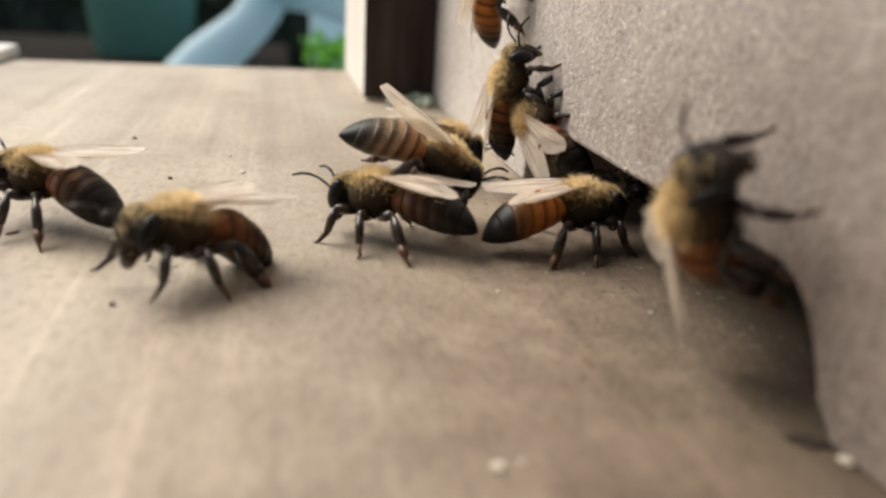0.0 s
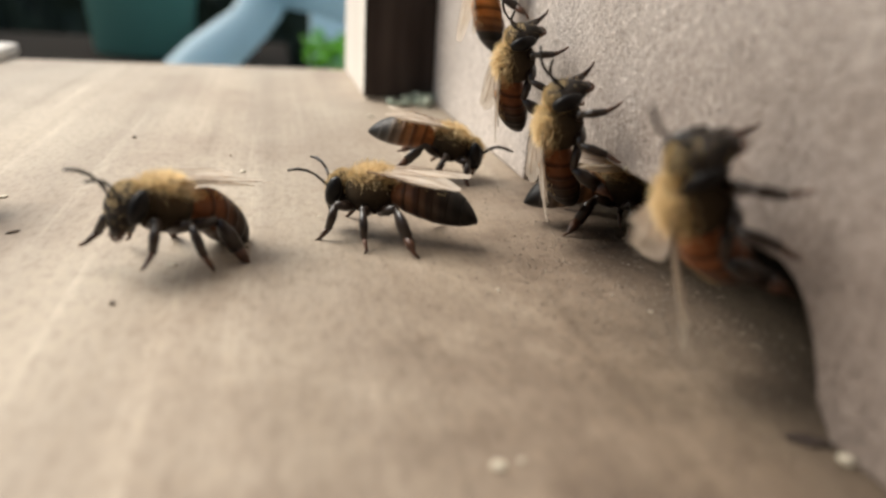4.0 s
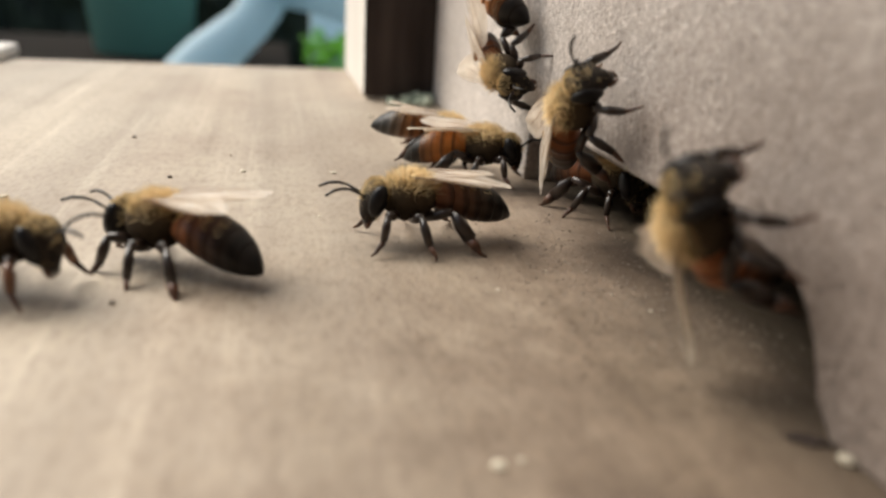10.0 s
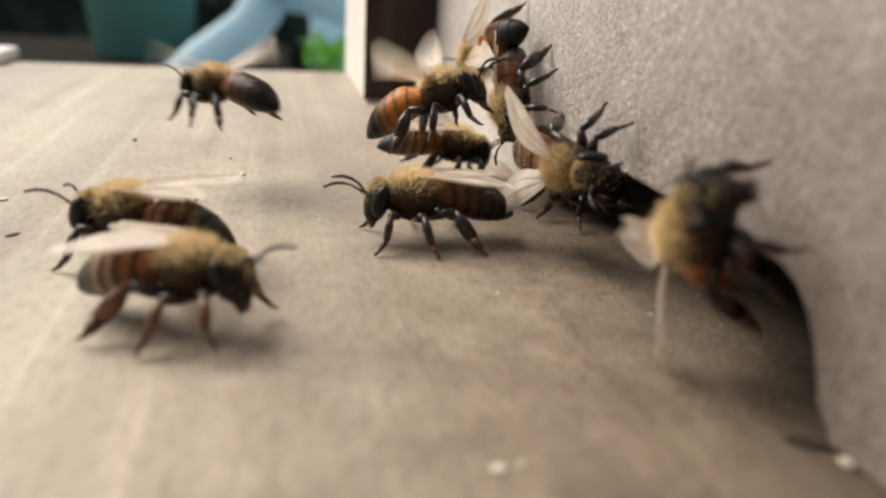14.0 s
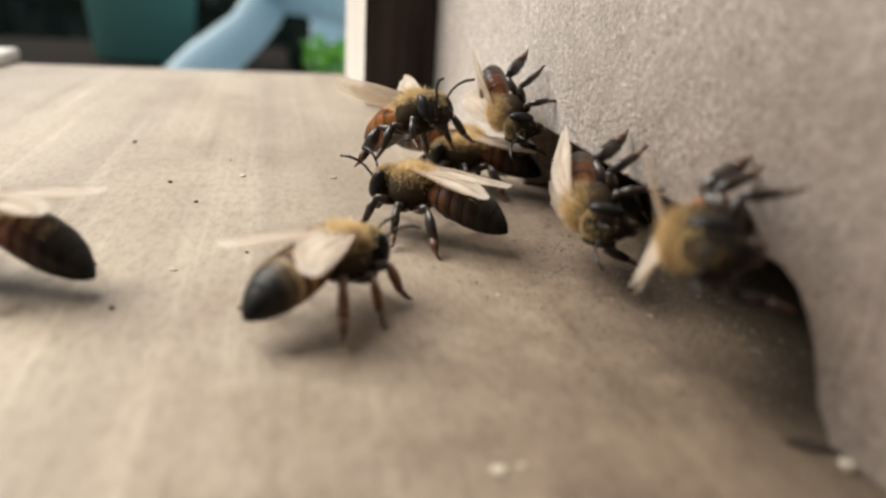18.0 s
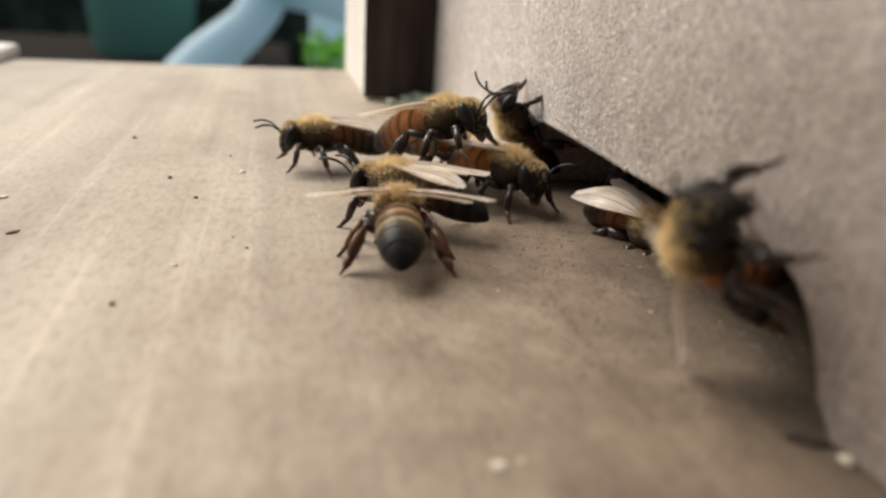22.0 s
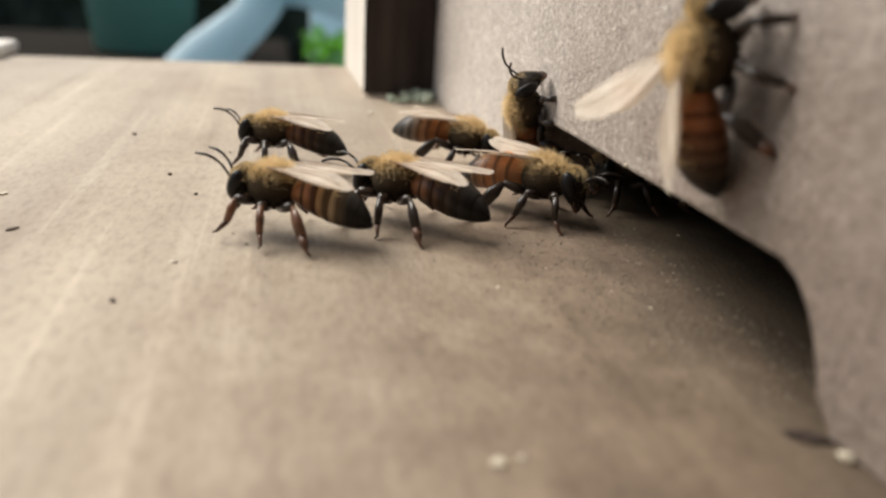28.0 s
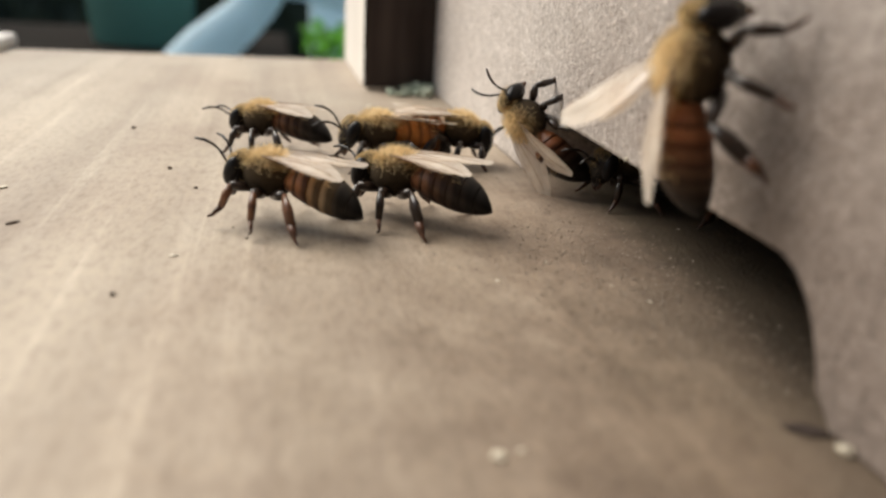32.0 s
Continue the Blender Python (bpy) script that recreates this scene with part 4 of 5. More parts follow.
    go("top_bee", [
        (0, 27.84, 85.78, 21.16, 89.76, -70.11, -89.74),
        (5.5, 27.89, 86.55, 20.77, -72.24, -71.82, 71.37),
        (8, 27.75, 86.55, 21.36, -87.24, -54.46, 86.61),
        (9, 27.42, 86.42, 21.25, -93.6, -29.08, 97.37),
        (10, 27.26, 85.11, 21.28, -94.69, -26.59, 100.39),
        (11, 27.31, 86.71, 20.74, -92, -12.48, 99.16),
        (12, 27.28, 89.93, 16.37, -85.64, 24.87, 100.27),
        (13, 27.03, 84.45, 14.68, -84.07, 24.05, 104.31),
        (14, 27.29, 85.21, 14.25, -85.77, 25.03, 99.91),
        (14.5, 27.36, 84.99, 14.91, -86.35, 25.12, 98.54),
        (15.6, 19.23, 72.42, 14.01, 0, 7.84, 100.46),
        (16.5, 17.38, 78.25, 14.69, 0, -8.22, 95.57),
        (17, 0.15, 107.69, 12.44, 0, -23.51, 98.17),
        (17.5, -20.76, 145.66, 27.59, 0, -36.83, 114.95),
        (18, -92.52, 194.27, 56.33, 0, -33.68, 136.39),
        (19.5, -165, 130, 0, 0, 0, 150),
        (32, -165, 130, 0, 0, 0, 150),
    ])
    go("wall_bee", [
        (0, 27.71, 75.84, 10.03, 55.29, -77.63, -54.66),
        (1, 27.36, 74.65, 9.65, -60.86, -77.31, 62.59),
        (3, 27.56, 73.44, 12.74, 101.53, -73.18, -99),
        (5.5, 27.69, 76.17, 13.18, 97.42, -59.16, -98.62),
        (6, 27.93, 77.78, 12.39, -79.85, -35.64, 72.92),
        (7, 27.8, 79.86, 11.9, -86.31, -34.99, 83.59),
        (8, 27.94, 81.71, 14.7, 90.79, 22.15, -87.91),
        (9, 27.37, 80.53, 13.94, 92.57, 15.29, -80.34),
        (10, 27.45, 80.16, 13.1, 92.82, 17.39, -80.63),
        (11, 27.79, 79.47, 12.42, 92.93, 33.27, -84.68),
        (13, 27.94, 75.41, 10.62, 91.75, 34.13, -86.89),
        (14, 27.83, 74.78, 10.51, 85.41, 36.5, -97.68),
        (16.5, 27.75, 76.01, 10.12, 95.17, 30.26, -79.82),
        (17, 27.79, 74.59, 11.09, 90.22, 31.53, -86.47),
        (18, 27.75, 77.76, 9.91, 94.03, 22.59, -79.62),
        (19, 29.74, 76.01, 8.23, 149.73, -56.05, -154.17),
        (20, 29.97, 75.89, 7.65, 159.56, -53.35, -159.24),
        (21, 29.57, 82.04, 7.93, -132, -37.35, 156.97),
        (22, 30.03, 79.42, 8.14, 176.83, -53.43, -166.79),
        (23, 30.18, 77.06, 8.2, 162.93, -46.4, -157.13),
        (24, 30.11, 76.48, 8.3, 150.89, -44.27, -146.85),
        (25, 30, 75.99, 8.29, 142.04, -48.89, -142.19),
        (27.5, 30.25, 74.96, 9.02, 119.27, -66.76, -121.39),
        (28, 30.15, 75.61, 8.44, 131.11, -65.21, -132.05),
        (31, 30.71, 77.7, 8.23, 172.73, -75, -174.07),
        (32, 29.47, 73.24, 7.75, -119.29, -42.76, 136.17),
    ])
    go("near_bee", [
        (0, 26.89, 34.95, 10.76, 118.53, -51.53, -124.78),
        (1, 26.84, 34.98, 11.41, 134.96, -61.72, -138.56),
        (3, 26.92, 35.51, 11.26, 127.65, -58.28, -132.2),
        (6, 26.69, 34.8, 11.13, 145.66, -57.84, -149.96),
        (9, 26.69, 34.53, 10.77, 135.48, -53.19, -141.78),
        (11, 26.68, 34.34, 10.14, 128.38, -51.56, -135.32),
        (13, 26.82, 34.86, 9.83, 114.69, -48.47, -121.56),
        (14, 26.94, 35.27, 9.35, 110.94, -49.33, -116.53),
        (17, 26.92, 34.78, 9.51, 93.16, -7.94, -111.77),
        (19, 27, 34.65, 9, 93.16, -8.87, -109.71),
        (20, 26.92, 34.39, 9.16, 93.51, -8.52, -112.47),
        (21, 26.95, 34.26, 9.03, 105.37, -34.2, -116.06),
        (22, 26.69, 33.41, 9.74, 119.39, -41.91, -130.14),
        (23, 26.94, 34.07, 10.17, 137.93, -56.75, -142.96),
        (24, 26.93, 34.67, 11.1, 146.14, -60.25, -149.78),
        (25, 27.09, 36.31, 11.9, 139.06, -65.31, -141.76),
        (25.5, 27, 36.63, 12.81, 125.33, -68.67, -130.55),
        (28, 28.8, 40.66, 16.53, 61.46, -88.14, -64.11),
        (29, 28.18, 40.73, 16.35, 15.81, -85.66, -19.16),
        (30, 28.23, 40.76, 16.39, 57.12, -83.51, -60.83),
        (31, 28.37, 41.17, 16.53, 73.2, -77.7, -78.24),
        (32, 27.16, 38.75, 15.38, -16.31, -83.21, 10.77),
    ])
    go("visitor", [
        (0, -42.21, 53.79, 0.22, 0, -1.88, -22.16),
        (8, -33.67, 52.84, 0.22, 0, -1.8, -21.81),
        (9, -24.71, 52.51, 0.21, 0, -1.42, -20.73),
        (9.5, -20.2, 51.52, 0.21, 0, -1.61, -23.65),
        (10, -19.2, 51.58, 0.21, 0, -1.6, -23.67),
        (11, -16.53, 50.74, 0.23, 0, -4.38, -23.76),
        (12, -14.94, 49.29, 0.21, 0, -1.48, -27.64),
        (13, -10.98, 46.73, 0.21, 0, -3.3, -24.7),
        (13.5, -8.57, 45.42, 0.2, 0, -3.35, -17.98),
        (14, -6.35, 45.06, 0.22, 0, -5, -28.73),
        (14.5, -3.84, 44.7, 0.2, 0, -8.18, -15.83),
        (16.5, 2.37, 44.97, 0.24, 0, -0.85, 8.54),
        (17, 2.23, 44.73, 0.15, 0, -0.01, 17.12),
        (18, 3.01, 46.43, 0.11, 0, 1.6, 45.09),
        (19, 6.34, 48.84, 0.24, 0, -1.42, 40.7),
        (20, 9.63, 54.48, -0.17, 0, 4.12, 65.04),
        (21, 8.89, 54.65, -0.11, 0, 2.12, 83.85),
        (22, 9.34, 55.34, -0.11, 0, 2.01, 83.38),
        (23, 9.36, 58.22, -0.09, 0, 1.48, 85.46),
        (24, 7.8, 63.15, -0.06, 0, 0.4, 95.94),
        (25, 5.61, 62.26, 0.13, 0, 1.67, 110.92),
        (25.5, 4.13, 61.25, 0.1, 0, 2.34, 124.02),
        (27.5, 1.03, 60.08, 0.39, 0, -3.88, 147.57),
        (28, 0.92, 60.66, 0.36, 0, -3.08, 154.47),
        (29, 0.96, 60.95, 0.4, 0, -3.52, 155.31),
        (30, 0.98, 60.73, 0.43, 0, -3.97, 155.19),
        (31, 0.5, 61.47, 0.5, 0, -4.89, 155.39),
        (32, 0.4, 61.94, 0.45, 0, -4.71, 150.53),
    ])
    go("comer", [
        (0, 60, 80, 0, 0, 0, 180),
        (10, 50, 80, 0, 0, 0, 180),
        (10.8, 42, 76, 0, 0, 0, 180),
        (11.4, 23.29, 75.15, 0.41, 0, -0.19, 163.4),
        (12, 13.8, 85.08, 0.41, 0, -0.01, 173.67),
        (12.5, 8.05, 84.37, 0.45, 0, -2.41, 163.62),
        (13, 3.33, 82.77, 0.44, 0, -3.48, 153.33),
        (13.5, 0.04, 84.72, 0.62, 0, -5.3, 163.46),
        (14, -4.95, 78.36, 6.72, 0, 2, 138),
        (14.4, -21.57, 81.66, 14.58, 0, 4.09, 151.09),
        (15, -51.84, 84.77, 26.97, 0, 4.25, 154.73),
        (16, -150, 95, 0, 0, 0, 160),
        (32, -150, 95, 0, 0, 0, 160),
    ])
    go("lander", [
        (0, -140, 60, 0, 0, 0, -10),
        (4.6, -140, 60, 0, 0, 0, -10),
        (5.4, -47.8, 76.14, 16.72, 0, -5.07, -26.88),
        (6, -16.15, 78.1, 13.73, 0, -2.9, 57.16),
        (6.5, -2.51, 77.24, 8.62, 0, -16.22, 34.48),
        (7, 5.25, 77.53, 0.14, 0, 5.33, 16.87),
        (7.5, 8.92, 76.02, 0.13, 0, -0.93, 1.38),
        (8, 10.73, 75.38, 0.03, 0, -0.22, 13.36),
        (9, 14.98, 77.25, -0.08, 0, 1.34, 2.81),
        (10, 21.21, 78.67, 0.24, 0, -1.74, -24.02),
        (11, 22.65, 71.57, 0.06, 0, 1.81, -38.84),
        (12, 25.82, 68.33, 0.04, 0, -1.33, -45.62),
        (13, 50, 72, 0, 0, 0, 0),
        (32, 80, 72, 0, 0, 0, 0),
    ])
    go("passer", [
        (0, -45.53, 51.36, 8.48, 0, -2.32, -28.2),
        (0.5, -38.58, 57.05, 9.41, 0, -1.9, -28.25),
        (0.8, -20.11, 66, 7.74, 0, -1.83, -23.04),
        (1, -2.61, 69.3, 7.43, 0, -1.08, -16.21),
        (1.3, 1.71, 73.85, 25.08, 0, -2.18, -30.56),
        (1.8, 2.87, 75.5, 45.76, 0, 6.01, -45.37),
        (2.5, -110, 90, 60, 0, 0, -150),
        (3.4, -165, 70, 0, 0, 0, -160),
        (32, -165, 70, 0, 0, 0, -160),
    ])
    go("rider", [
        (0, -160, 150, 0, 0, 0, -20),
        (10.6, -160, 150, 0, 0, 0, -20),
        (11.5, -48.04, 105.44, 49.26, 0, -5.33, -19.64),
        (12.2, -14.13, 99, 15.55, 0, -3.74, -18.67),
        (12.5, 8.05, 88.13, 12.57, 0, -0.53, 24.32),
        (13, 16.31, 72.23, 7.26, 0, -32.86, -23.39),
        (14, 16.16, 72.22, 7, 0, -22.44, -28.19),
        (14.5, 16.2, 72.14, 6.83, 0, -26.75, -27.11),
        (16.5, 15.27, 71.29, 5.99, 0, -30.02, -61.94),
        (17, 13.13, 72.26, 5.47, 0, -25.32, -60.77),
        (18, 13.66, 72.67, 4.89, 0, -21.6, -62.3),
        (19, 14.84, 72.67, 3.33, 0, -9.4, -43.69),
        (20, 14.39, 72.6, 2.83, 0, -7.34, -48.18),
        (21, 19.02, 71.28, 1.1, 0, 2.29, -59.79),
        (22, 22.08, 70.48, 0.03, 0, 1.45, -60.72),
        (22.6, 23.2, 71.2, 0.03, 0, 0.6, -50),
        (23, 24.3, 72.0, 0.03, 0, 0, -40),
        (23.4, 28.5, 71.6, 0.02, 0, 0, -25),
        (24, 50, 70, 0, 0, 0, 0),
        (32, 75, 66, 0, 0, 0, 0),
    ])
    go("newcomer", [
        (0, -185, 120, 0, 0, 0, -20),
        (18.4, -185, 120, 0, 0, 0, -20),
        (19.2, -50.31, 95.75, 37.25, 0, -2.99, -22.95),
        (20, -7.03, 71.65, 14.52, 0, -8.46, -15.11),
        (20.5, 6.44, 63.56, 11.28, 0, -7.78, -13.17),
        (21, 15.52, 71.07, 5.4, 0, -23.23, -39.11),
        (22, 16.18, 71.82, 4.22, 0, -16.27, -43.1),
        (23, 18.98, 79.57, 0.43, 0, 6.85, 18.27),
        (24, 21.6, 70.6, 0.1, 0, -4, -56),
        (25, 22.76, 68.4, 0.07, 0, -3.08, -56.22),
        (27.5, 24.13, 65.42, 0.04, 0, -0.38, -49.94),
        (28, 23.82, 65.84, 0.04, 0, 0.08, -45.33),
        (29, 25.21, 67.63, 0.06, 0, -4.98, -42.77),
        (30, 26.2, 68.08, -0.15, 0, 5.55, 19.89),
        (31, 32.35, 68.82, -1.41, 0, 4.47, 18.29),
        (32, 44, 62, 0, 0, 0, -20),
    ])
    go("outgoer", [
        (0, 60, 84, 0, 0, 0, 180),
        (17, 45, 80, 0, 0, 0, 180),
        (18, 21.67, 77.51, 0.24, 0, -0.9, 164.43),
        (19, 13.4, 79.59, 0.27, 0, -0.84, 160.76),
        (19.5, 10.04, 81.29, 0.19, 0, 0.08, 162.96),
        (20, 7.44, 82.05, 0.16, 0, 0.52, 163.39),
        (21, 5.62, 83.18, 0.23, 0, -3.26, -174.08),
        (22, 5.51, 84.35, 0.24, 0, -3.24, -171.42),
        (23, 5.22, 84.95, 0.21, 0, 0.11, 161.84),
        (24, 4.95, 82.77, 0.33, 0, -1.29, 169.24),
        (25, 4.3, 84.01, 0.38, 0, -1.12, 172.54),
        (27.5, 0.72, 82.99, 0.36, 0, -2.47, 162.25),
        (28, 0.92, 84.05, 0.28, 0, -1.08, 158.12),
        (29, 1.32, 84.97, 0.32, 0, -1.99, 153.61),
        (30, 1.37, 85.05, 0.27, 0, -1.03, 148.14),
        (31, 0.59, 84.92, 0.33, 0, -2.33, 148.05),
        (32, -0.17, 87.12, 0.17, 0, 1.73, 151.57),
    ])
    go("slot_bee", [
        (0, 30.24, 71.8, 8.31, -97.09, -26.53, 105.57),
        (1, 28.13, 63.74, 8.55, 146.75, -49.44, -153.52),
        (3, 27.47, 58.81, 9.52, 117.19, -60.06, -120.66),
        (6, 27.57, 58.73, 11.41, 155.9, -82.62, -155.03),
        (7, 27.71, 60.78, 12.74, 95.31, -53.91, -96.57),
        (8, 27.69, 60.33, 12.29, 96.46, -51.52, -98.22),
        (9, 27.72, 59.12, 12.05, 93.31, -49.15, -94.38),
        (10, 27.7, 57.75, 11.65, 94.51, -47.22, -96.13),
        (11, 27.04, 59.18, 10.02, 78.46, -31.47, -82.93),
        (13, 26.85, 58.3, 9.2, 88.86, 5.05, -78.31),
        (14, 26.38, 57.97, 8.19, 90.81, -1.27, -72.29),
        (16.5, 27.73, 53.27, 6.77, 89.33, 17.74, -92.19),
        (17, 27.52, 52.72, 7.1, 85.98, 9.84, -92.85),
        (18, 27.68, 52.1, 6.41, 89.05, 10.78, -95.09),
        (19, 30.48, 62.97, 0.35, 24.46, 38.44, -65.21),
        (20, 30.81, 61.94, 0.3, 29.87, 31.37, -56.68),
        (21, 31.31, 61.1, -0.18, 28.22, 26.91, -58.92),
        (22, 32.98, 59.82, -2.18, 12.02, 7.78, -71.05),
        (23, 38.5, 54.5, -0.1, 0, 0, -50),
        (24.5, 60, 50, 0, 0, 0, 0),
        (32, 80, 50, 0, 0, 0, 0),
    ])
    go("doorkeeper", [
        (0, 38, 66, 0, 0, 0, 200),
        (4.5, 33.89, 68.35, 0.03, 0, 1.18, -72.94),
        (5.5, 32.17, 67.56, -0.07, 0, 4.2, -69.99),
        (6, 32.39, 68.12, -0.07, 0, 4.89, -69.66),
        (9, 32.82, 68.67, -0.31, 0, 1.01, -69.3),
        (11, 31.6, 65.85, 0.12, 0, -5.45, -74.18),
        (12, 31.27, 64.6, 0.18, 0, -8.2, -76.07),
        (14, 29.64, 67.61, 0.07, 0, -2.66, -73.44),
        (15.2, 32.4, 68.6, 0.1, 0, -4, -115),
        (16.5, 35.2, 69.6, 0.1, 0, -4, -160),
        (20, 35.6, 69.4, 0.1, 0, -4, -163),
        (22, 40, 70, 0, 0, 0, 185),
        (25, 40, 69, 0, 0, 0, 190),
        (27.5, 37, 69, 0, 0, 0, 188),
        (28, 37, 69, 0, 0, 0, 188),
        (30, 37, 69, 0, 0, 0, 185),
        (32, 37, 68, 0, 0, 0, 185),
    ])

    # wings beat in flight and while fanning, up and down in quick turns
    def beat(name, spans, after=()):
        b = BEES[name]
        for w, s, hind in b["wings"]:
            still = wing_pose(s, hind, b["spread"] * (1.06 if hind else 1.0), b["lift"])
            rows = [] if spans[0][0] < 0.1 else [(0.0, still)]
            for t0, t1, spread, lift, sweep in spans:
                if t0 > 0.1:
                    rows += [(t0 - 0.2, still)]
                for k in range(round((t1 - t0) * 15)):
                    up = 1 if k % 2 else -1
                    rows.append((t0 + k / 15 + (1 / 30 if k else 0), wing_pose(s, hind, spread + 6 * up + (12 if hind else 0), lift + sweep * up, 5 * up)))
                if t1 < 31.8:
                    rows.append((t1 + 0.2, still))
            rows += [(t, wing_pose(s, hind, *both[s > 0])) for t, both in after]
            rows.append((32.0, rows[-1][1]))
            walk(w, rows)

    beat("top_bee", [(15.2, 18.0, 78, 12, 38)])
    beat("comer", [(13.6, 15.2, 78, 12, 38)])
    beat("lander", [(5.2, 6.9, 78, 12, 38)])
    beat("passer", [(0.0, 2.0, 78, 12, 38)])
    beat("rider", [(11.8, 14.6, 70, 22, 32)], [(20.2, ((30, 48), (30, 48))), (21.4, ((8, -4), (8, -4)))])
    beat("newcomer", [(19.4, 21.2, 76, 14, 36)])
    beat("near_bee", [(0.0, 24.4, 20, 16, 10)], [(26.8, ((4, 3, 0), (50, 34, -36)))])

    # wings opened and folded again
    def fold(name, steps):
        for w, s, hind in BEES[name]["wings"]:
            walk(w, [(t, wing_pose(s, hind, spread * (1.06 if hind else 1.0), lift, 0.0, rise)) for t, spread, lift, rise in [(*k, -2.0)[:4] for k in steps]])

    fold("visitor", [(0, 10, -7, 1.0), (16.5, 12, -8, 1.0), (18.4, 22, -10, 2.0), (19.6, 38, -12, 8.0), (21, 42, -8, 11.0), (23, 44, -4, 13.0), (24, 40, -6, 12.0), (25.4, 26, -8, 6.0), (27.2, 12, -4, 1.0), (32, 10, -4, 1.0)])
    fold("guard", [(0, 6, -5), (18, 7, -5), (21, 9, -4), (24, 9, -4), (32, 8, -4, 0.0)])
    fold("outgoer", [(0, 8, -5), (32, 10, -6)])
    fold("fanner", [(0, 9, -4), (32, 7, -7)])
    fold("walker", [(0, 10, 0, 7.0), (2.5, 8, 0, 5.0), (9, 9, -1, 6.0), (14, 9, 0, 6.0), (16.5, 11, 0, 6.0), (32, 11, 0, 6.0)])
    fold("slot_bee", [(0, 13, 4), (10, 16, 4), (12, 30, 10), (14, 30, 6), (17, 20, -14), (19, 10, -22, 0.0), (20.2, 9, -24, 0.0), (22.5, 10, -16, 0.0), (24, 10, 0), (32, 10, 0)])
    fold("leaver", [(0, 16, 4, 8.0), (32, 16, 4, 8.0)])

    # abdomens curl down (+) or lift at the waist, heads nod and turn; degrees
    def curl(name, rows):
        waist = Vector((-0.35, 0, 3.45)) * MM
        walk(BEES[name]["abdomen"], [(t, Matrix.Translation(waist) @ pose(0, 0, 0, 0, -down, side) @ Matrix.Translation(-waist)) for t, down, side in rows])

    def face(name, rows):
        neck = Vector((4.3, 0, 3.5)) * MM
        walk(BEES[name]["head"], [(t, Matrix.Translation(neck) @ pose(0, 0, 0, 0, -nod, side)) for t, nod, side in rows])

    curl("walker", [(0, 10, 0), (2, 12, 0), (3.5, 8, 0), (6, 5, 0), (7.5, 0, 0), (9, 0, 0), (12, 2, 0), (32, 0, 0)])
    curl("near_bee", [(0, 12, 0), (6, 20, 0), (9, 24, 0), (11, 32, 0), (14, 36, 0), (17, 30, 0), (22, 32, 0), (24, 16, 0), (25.5, 6, 0), (28, 9, 0), (32, 9, 0)])
    face("near_bee", [(0, 0, -10), (6, 0, -22), (14, 0, -18), (17, -8, 0), (20, -8, 0), (22, 0, -15), (25, 0, -8), (28, 0, 0), (32, 0, 0)])

    # legs swing while a bee walks; left and right tripods take turns
    def gait(name, spans, period=0.4, swing=13, but=()):
        for leg, o, s, nm in BEES[name]["legs"]:
            if nm in but:
                continue
            still = Matrix.Translation([c * MM for c in o])
            phase = 0.0 if (s > 0) == (nm != "middle") else math.pi
            rows = [(0.0, still)]
            for t0, t1 in spans:
                n = max(2, round((t1 - t0) / (period / 4)))
                for k in range(n + 1):
                    t = t0 + (t1 - t0) * k / n
                    a = 2 * math.pi * (t - t0) / period + phase
                    fade = min(1.0, 3.0 * k / n, 3.0 * (n - k) / n)
                    turn = Matrix.Rotation(radians(swing * s * fade * math.sin(a)), 4, "Z") @ Matrix.Rotation(radians(7 * s * fade * max(0.0, math.cos(a))), 4, "X")
                    if t > rows[-1][0] + 0.03:
                        rows.append((t, still @ turn))
            rows.append((32.0, still))
            walk(leg, rows)

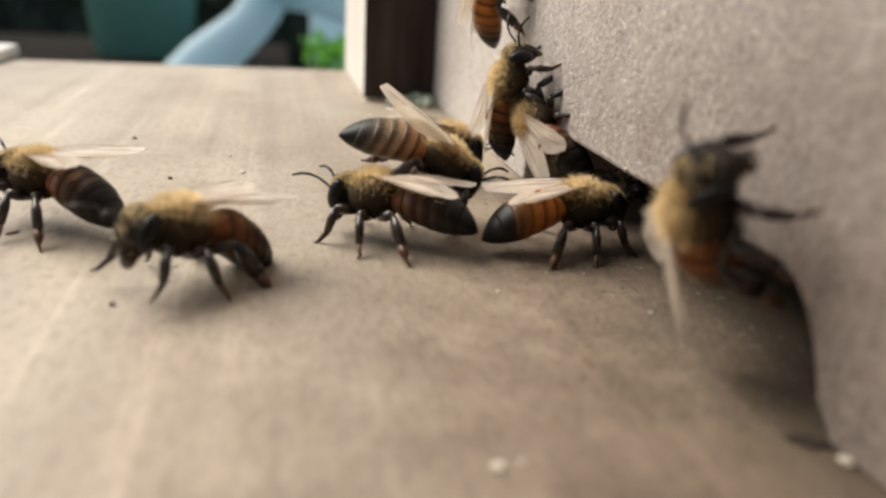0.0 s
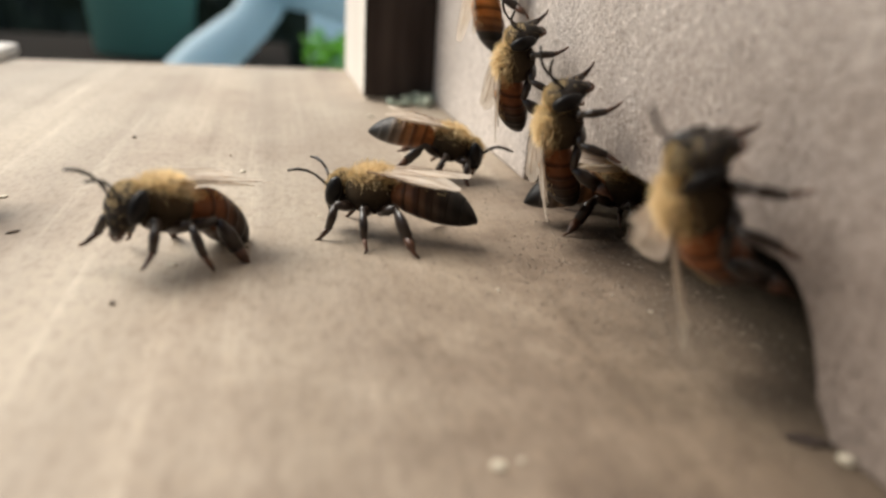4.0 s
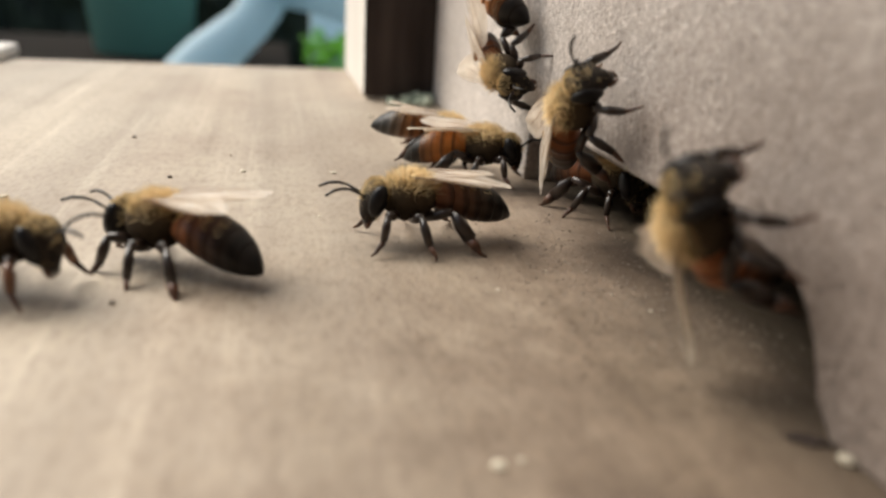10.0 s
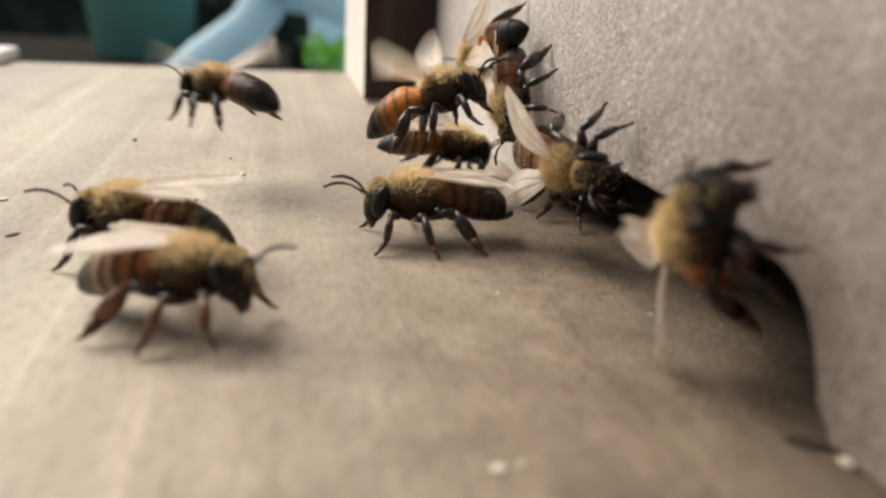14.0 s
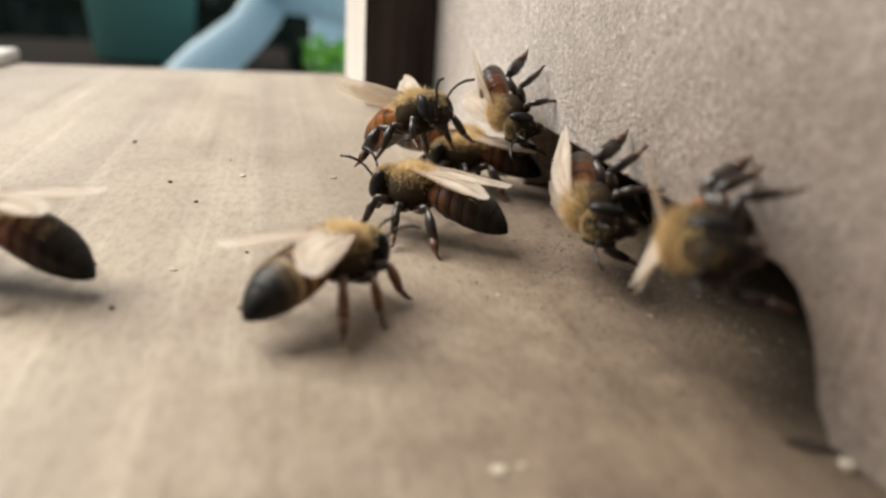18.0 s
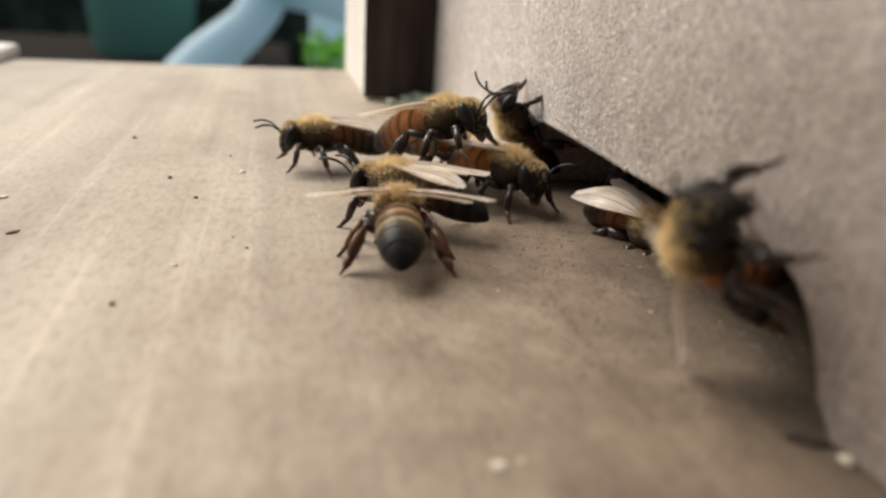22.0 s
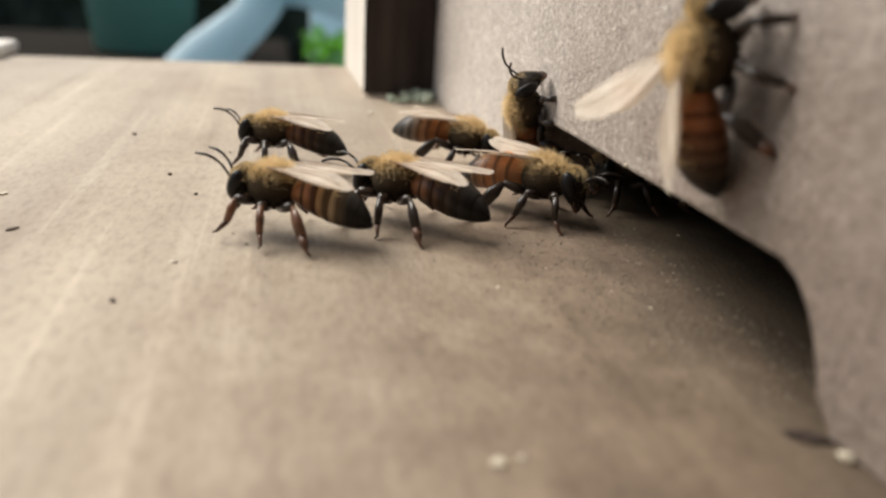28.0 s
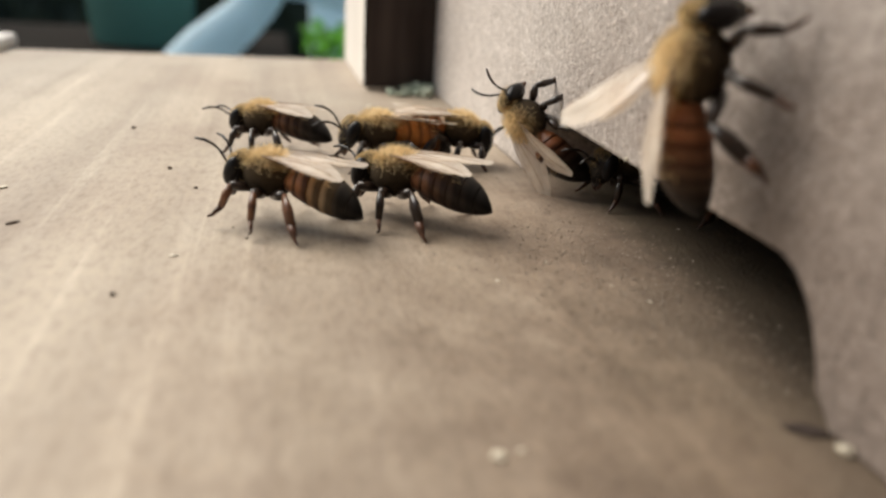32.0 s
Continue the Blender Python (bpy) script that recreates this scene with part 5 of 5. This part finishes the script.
    gait("walker", [(0.1, 1.2), (1.4, 3.2), (6.2, 9.6), (12.4, 20.8)])
    gait("leaver", [(0.1, 6.5)])
    gait("entrant", [(0.1, 4.5)])
    gait("climber", [(0.1, 5.4)])
    gait("visitor", [(8.2, 21.0), (23.2, 27.6)])
    gait("lander", [(7.0, 13.0)])
    gait("comer", [(10.0, 13.4)])
    gait("outgoer", [(17.0, 21.0), (25.2, 27.6)])
    gait("newcomer", [(22.2, 27.4), (29.2, 31.8)])
    gait("wall_bee", [(3.0, 12.0), (18.0, 21.0), (25.0, 27.6)], 0.8, 13, ("front",))
    gait("slot_bee", [(0.2, 3.2), (9.0, 16.6), (18.2, 23.5)], 0.8)
    gait("near_bee", [(12.0, 17.0), (20.0, 27.6)], 0.8, 13, ("front", "middle"))

    # legs stretched to the wall: degrees towards the belly, and forwards
    def reach(name, which, rows):
        for leg, o, s, nm in BEES[name]["legs"]:
            if nm == which:
                walk(leg, [(t, Matrix.Translation([c * MM for c in o]) @ pose(0, 0, 0, -10 * s * (down > 15), down, fore * s)) for t, down, fore in rows])

    reach("near_bee", "front", [(0, 34, 0), (6, 42, 0), (14, 40, 4), (17, 20, 20), (20, 20, 20), (22, 38, 4), (25, 34, 0), (27.6, 4, 0), (32, 4, 0)])
    reach("near_bee", "middle", [(0, 14, 0), (14, 20, 0), (17, 0, 25), (20, 0, 25), (24, 14, 0), (28, 0, 0), (32, 0, 0)])
    reach("wall_bee", "front", [(0, 0, 0), (18, 0, 0), (19, 24, 8), (25, 24, 8), (28, 20, 6), (31, 18, 6), (32, 26, 8)])

    # feelers keep moving a little
    for k, b in enumerate(BEES.values()):
        rng = random.Random(100 + k)
        for ant in b["antennae"]:
            at = Matrix.Translation(ant.location)
            t, rows = 0.0, []
            while t < 32.0:
                rows.append((t, at @ pose(0, 0, 0, rng.uniform(-8, 8), rng.uniform(-16, 16), rng.uniform(-14, 14))))
                t += rng.uniform(0.5, 1.1)
            rows.append((32.0, rows[-1][1]))
            walk(ant, rows)


motions()
